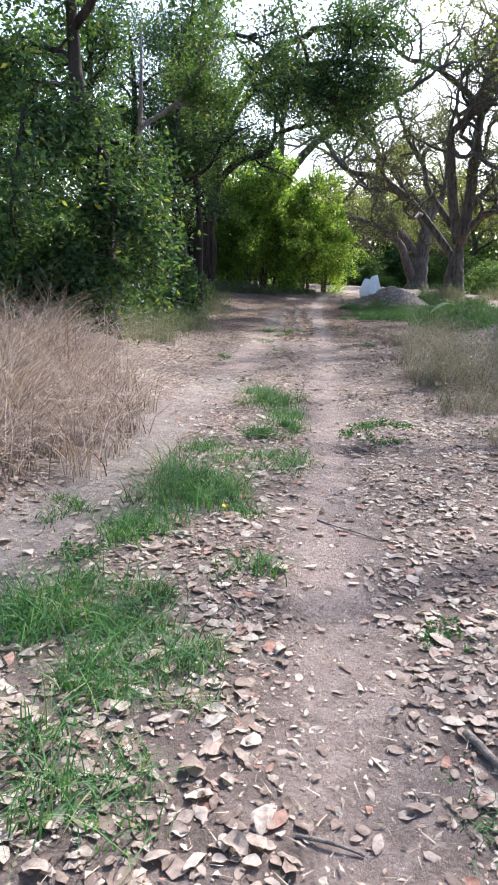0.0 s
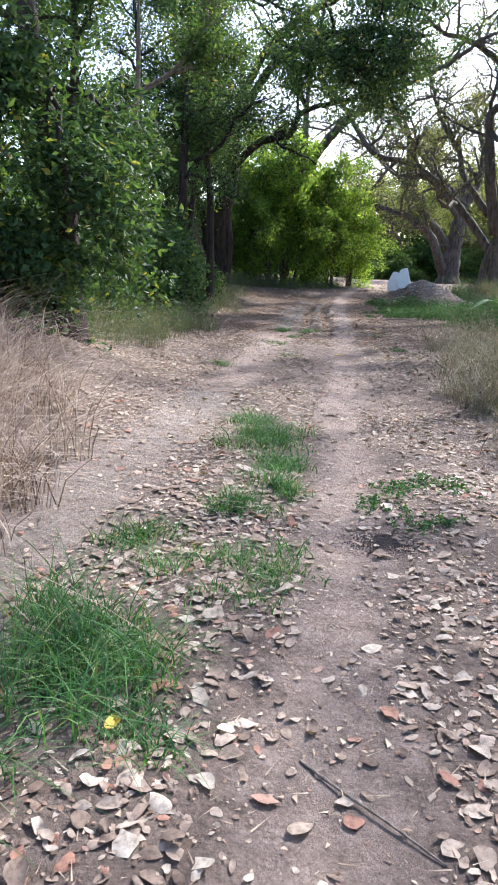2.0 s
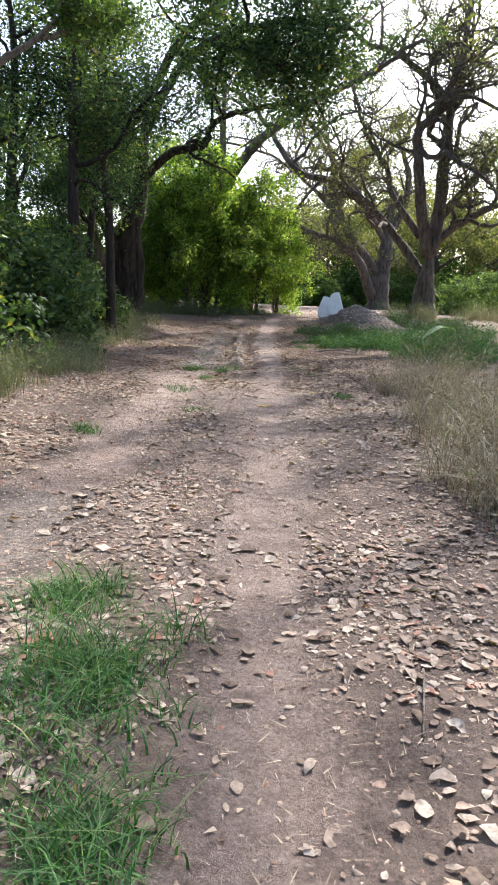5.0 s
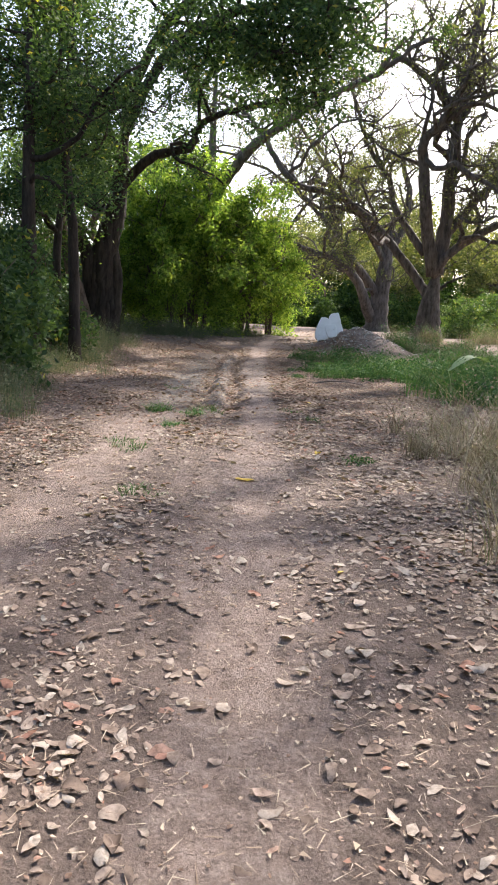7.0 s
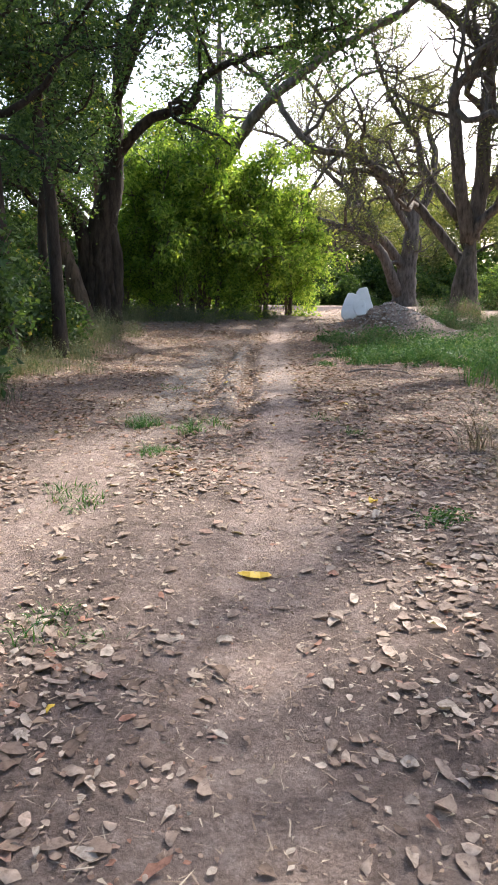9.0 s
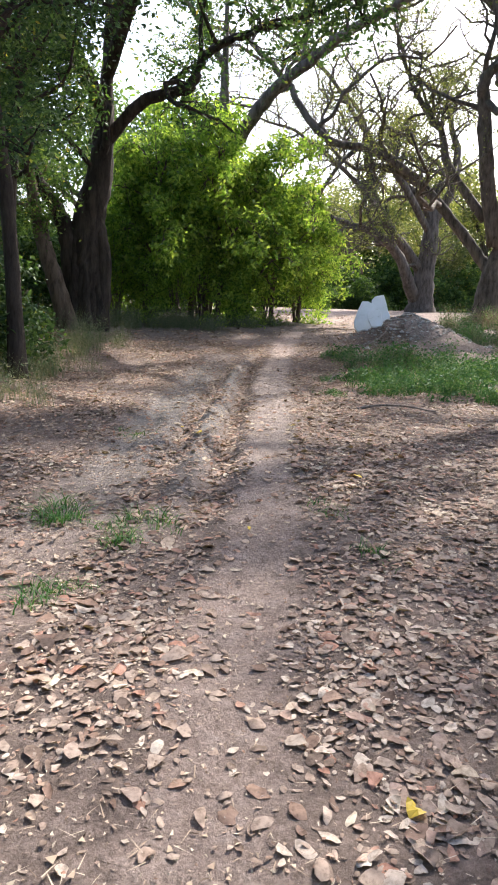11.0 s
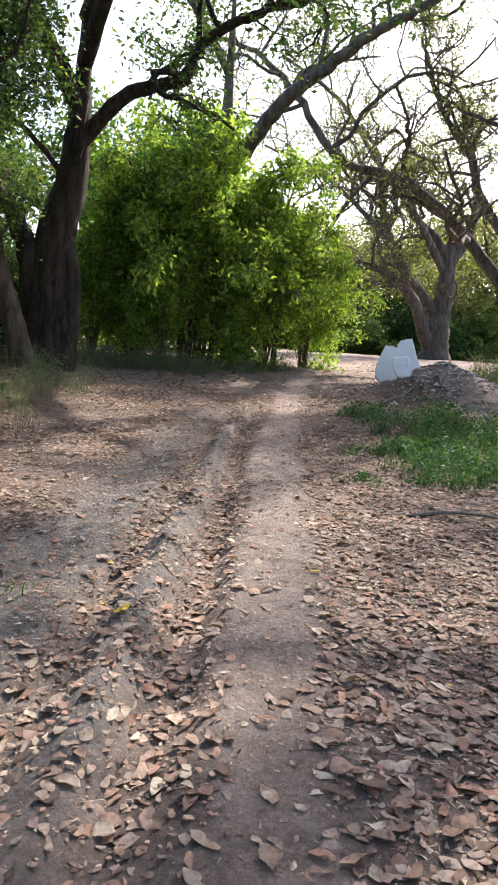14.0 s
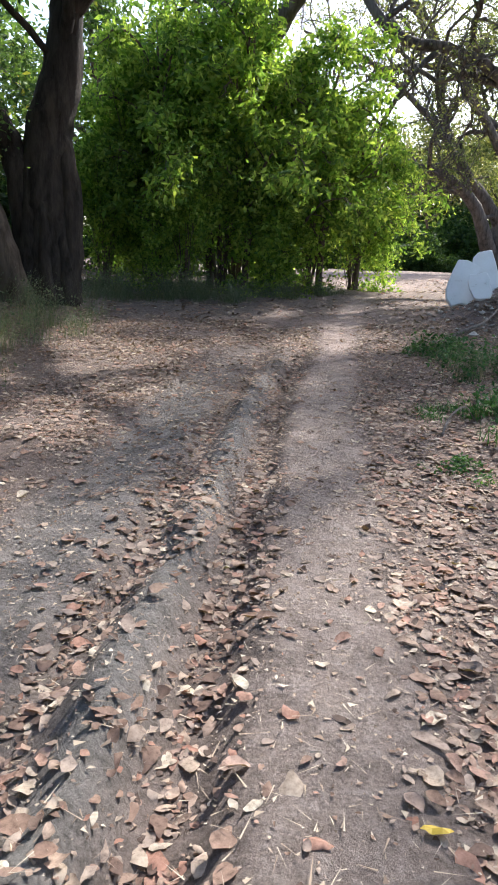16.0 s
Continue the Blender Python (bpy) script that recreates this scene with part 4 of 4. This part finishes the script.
plant_row(sapling(71, 7.0, 2.3), [(0.9, 41.0, 1.0, 0), (-1.2, 40.6, 0.92, 140), (2.9, 42.4, 0.95, 60), (-0.1, 42.4, 1.15, 230), (4.0, 43.2, 0.72, 320), (2.0, 41.6, 0.8, 180)], "saplings under the roadside tree")
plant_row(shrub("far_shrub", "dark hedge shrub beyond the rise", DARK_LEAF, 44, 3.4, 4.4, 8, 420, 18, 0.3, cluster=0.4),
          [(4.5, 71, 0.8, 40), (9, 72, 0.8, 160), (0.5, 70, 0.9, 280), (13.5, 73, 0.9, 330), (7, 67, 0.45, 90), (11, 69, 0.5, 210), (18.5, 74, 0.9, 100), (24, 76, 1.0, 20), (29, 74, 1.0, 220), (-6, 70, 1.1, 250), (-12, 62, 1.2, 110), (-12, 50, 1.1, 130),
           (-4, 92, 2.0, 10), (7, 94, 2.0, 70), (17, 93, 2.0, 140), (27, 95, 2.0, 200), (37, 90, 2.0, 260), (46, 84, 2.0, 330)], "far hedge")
plant_row(shrub("sunny_shrub", "light green sunlit shrub beyond the big trees", LEAF, 45, 2.4, 3.0, 8, 300, 18, 0.2, "shrub", 0.3),
          [(17, 54, 0.8, 0), (20, 57, 1.0, 60), (16.5, 70, 1.0, 120), (24, 60, 1.2, 180), (21, 51, 0.8, 240), (27, 52, 1.2, 300), (20, 72, 1.1, 20), (25, 68, 1.1, 220)], "sunlit shrubs")


def grove_tree(seed, mat, label, tall):
    r = np.random.RandomState(seed)
    trunk = [(0, 0, 0)] + [(r.normal(0, 0.25) * k, r.normal(0, 0.25) * k, tall * 0.2 * k) for k in range(1, 5)]
    limbs = []
    for k in range(6):
        a = k * 1.05 + r.uniform(0, 0.5)
        z = tall * r.uniform(0.3, 0.6)
        limbs.append((((0, 0, z), (np.cos(a) * 1.4, np.sin(a) * 1.4, z + tall * .12), (np.cos(a) * 3.2, np.sin(a) * 3.2, z + tall * .22), (np.cos(a) * 4.6, np.sin(a) * 4.6, z + tall * .36)), 0.15, 0.05))
    return tree("grove_tree", label, trunk, 0.3, limbs, BARK, mat, (6, 4, 3), 28, 0.28, 0.5, seed, 0.2, 0.35, 0.42)


# the copies at right and behind the start stand unseen, added for shade
plant_row(grove_tree(51, LEAF, "full green tree of the wood, some copies added unseen for shade", 11), [(20, 36, 1.2, 330), (13, 8, 1.0, 130), (-4, -9, 1.0, 10), (-10, 13, 1.0, 240), (-13, 25, 1.1, 300), (-6, 54, 1.1, 30), (-13, 40, 1.1, 100)], "trees of the wood")
plant_row(grove_tree(52, OLIVE_LEAF, "pale olive tree in the distance", 9), [(12, 84, 1.25, 0), (22.5, 78, 1.25, 90), (31, 84, 1.3, 180), (4, 84, 1.1, 270), (17, 74, 0.75, 40), (27, 70, 1.0, 300), (18, 90, 1.5, 140)], "far trees")


def shade_tree(seed):
    """A high spreading rain tree at the origin, added unseen; its crown throws broken shade."""
    r = np.random.RandomState(seed)
    limbs = []
    for k in range(9):
        a = k * 0.698 + r.uniform(0, 0.4)
        q, z = r.uniform(5.5, 7.5), r.uniform(5.5, 8)
        c, si = np.cos(a), np.sin(a)
        limbs.append((((0, 0, z), (c * 1.6, si * 1.6, z + 2.6), (c * q * .55, si * q * .55, r.uniform(11.5, 13)), (c * q, si * q, r.uniform(12.5, 14.5))), 0.22, 0.06))
    return tree("unseen_shade_tree", "unseen tall rain tree with a high open crown, added to shade the track", ((0, 0, 0), (0.1, 0.1, 3), (0, 0.2, 6), (0.2, 0.1, 9), (0.2, 0, 13)), 0.5, limbs, BARK, OLIVE_LEAF, (6, 5, 4), 6, 0.22, 0.42, seed, 0.12, 0.35, 0.42)


# added right of the view, placed so that their shadows fall on the track
plant_row(shade_tree(61), [(13.0, 16.0, 1.0, 0), (13.5, 25.5, 1.0, 130), (14.4, 34.5, 1.2, 250)], "rain trees beside the track")

# ---- rubble heap and broken slabs ----


def broken_slab(w, h, thick, seed):
    """A broken plate: an uneven outline with thickness and worn edges."""
    r = np.random.RandomState(seed)
    bm = bmesh.new()
    n = 14
    out = []
    for k in range(n):
        a = 2 * math.pi * k / n
        c, s = math.cos(a), math.sin(a)
        q = 0.5 / max(abs(c), abs(s)) * r.uniform(0.78, 1.04)
        out.append(bm.verts.new((c * q * w, s * q * h, 0)))
    f = bm.faces.new(out)
    ext = bmesh.ops.extrude_face_region(bm, geom=[f])
    for vert in (g for g in ext["geom"] if isinstance(g, bmesh.types.BMVert)):
        vert.co.z += thick
        vert.co.xy *= r.uniform(0.95, 1.0)
    bmesh.ops.recalc_face_normals(bm, faces=bm.faces)
    bmesh.ops.bevel(bm, geom=bm.edges[:], offset=thick * 0.15, segments=1, affect="EDGES")
    me = bpy.data.meshes.new("slab")
    bm.to_mesh(me)
    bm.free()
    me.materials.append(CONCRETE)
    return me


SLABS = ((5.55, 36.95, 0.98, 0.72, 1.05, 0.09, 60, 14, -14), (5.98, 37.0, 1.18, 0.55, 1.05, 0.09, 58, -12, -4), (5.74, 36.4, 0.96, 0.42, 0.62, 0.07, 56, -10, -12))
for i, (x, y, z, w, h, th, rx, ry, rz) in enumerate(SLABS):
    ob = new("concrete_slab", broken_slab(w, h, th, 80 + i))
    ob.matrix_basis = pose(x, y, z, rx, ry, rz) @ Matrix.Translation((0, 0, 0))
    tagged(ob, "broken white plastered slab leaning on the rubble heap", "slab", "broken slabs")

r = np.random.RandomState(90)
stones = []
for k in range(800):
    x, y = 6.8 + r.normal(0, 0.85), 36.3 + r.normal(0, 1.1)
    s = r.uniform(0.012, 0.06) * (1.6 if r.uniform() < 0.08 else 1)
    oct_v = np.array([(1, 0, 0), (-1, 0, 0), (0, 1, 0), (0, -1, 0), (0, 0, 1), (0, 0, -1)], float) * s * r.uniform(0.6, 1.3, (6, 1)) * (1.3, 1, 0.7)
    a = r.uniform(0, 6.28)
    rot = np.array([[math.cos(a), -math.sin(a), 0], [math.sin(a), math.cos(a), 0], [0, 0, 1]])
    stones.append((oct_v @ rot.T + (x, y, float(height(x, y)) + s * 0.2), [[0, 2, 4], [2, 1, 4], [1, 3, 4], [3, 0, 4], [2, 0, 5], [1, 2, 5], [3, 1, 5], [0, 3, 5]]))
v, t = joined(stones)
tagged(new("rubble", tri_mesh("rubble", v, t, RUBBLE)), "grey earth and concrete rubble heap", "rubble", kind="stuff")


def big_leaf(x, y, length, turn, seed):
    """One long drooping blade on a short stalk."""
    ob = new("broad_leaf_plant")
    ob.location = (x, y, float(height(x, y)))
    u = np.linspace(0, 1, 12)
    mid = np.stack([length * 0.9 * (u - 0.15), 0 * u, 0.5 + 0.35 * np.sin(u * 2.2) - 0.15 * u], -1)
    wd = length * 0.16 * np.sin(np.pi * np.clip(u, 0.03, 0.99)) ** 0.7
    v = np.stack([mid + np.stack([0 * u, wd, 0.25 * wd], -1), mid, mid + np.stack([0 * u, -wd, 0.25 * wd], -1)], 1).reshape(-1, 3)
    k = np.arange(11)[:, None] * 3
    t = np.concatenate([k + [0, 1, 4], k + [0, 4, 3], k + [1, 2, 5], k + [1, 5, 4]])
    rot = np.array([[math.cos(turn), -math.sin(turn), 0], [math.sin(turn), math.cos(turn), 0], [0, 0, 1]])
    part("leaf_blade", tri_mesh("leaf_blade", v @ rot.T, t, PALE_GREEN, True), ob)
    st = spline([(-0.02, 0, -0.05), (-0.05, 0, 0.25), tuple(mid[0])], 4)
    v, t = tube(st @ rot.T, np.linspace(0.012, 0.006, len(st)), 5)
    part("stalk", tri_mesh("stalk", v, t, PALE_GREEN, True), ob)
    return tagged(ob, "single long pale green leaf arching over weeds", "plant")


PALE_GREEN = leaf_material("pale_green_leaf", [(0.0, (0.22, 0.34, 0.18)), (1.0, (0.30, 0.42, 0.24))], 0.3)
big_leaf(5.5, 22.2, 1.0, 0.3, 1)

# dark loosened soil on the track
r = np.random.RandomState(95)
bits = []
for k in range(2200):
    a, q = r.uniform(0, 6.283), abs(r.normal(0, 0.11))
    x, y, sz = 1.1 + q * math.cos(a) * 1.2, 6.95 + q * math.sin(a), r.uniform(0.002, 0.006)
    o = np.array([(1, 0, 0), (-1, 0, 0), (0, 1, 0), (0, -1, 0), (0, 0, 1), (0, 0, -1)], float) * sz * r.uniform(0.6, 1.3, (6, 1))
    bits.append((o + (x, y, float(height(x, y)) + 0.015 * math.exp(-(q / 0.12) ** 2)), [[0, 2, 4], [2, 1, 4], [1, 3, 4], [3, 0, 4], [2, 0, 5], [1, 2, 5], [3, 1, 5], [0, 3, 5]]))
v, t = joined(bits)
SOIL = bark_material("loose_soil", (0.14, 0.105, 0.09), (0.24, 0.185, 0.16), 40)
tagged(new("loose_soil", tri_mesh("loose_soil", v, t, SOIL)), "dark patch of freshly dug crumbly soil", "soil", kind="stuff")
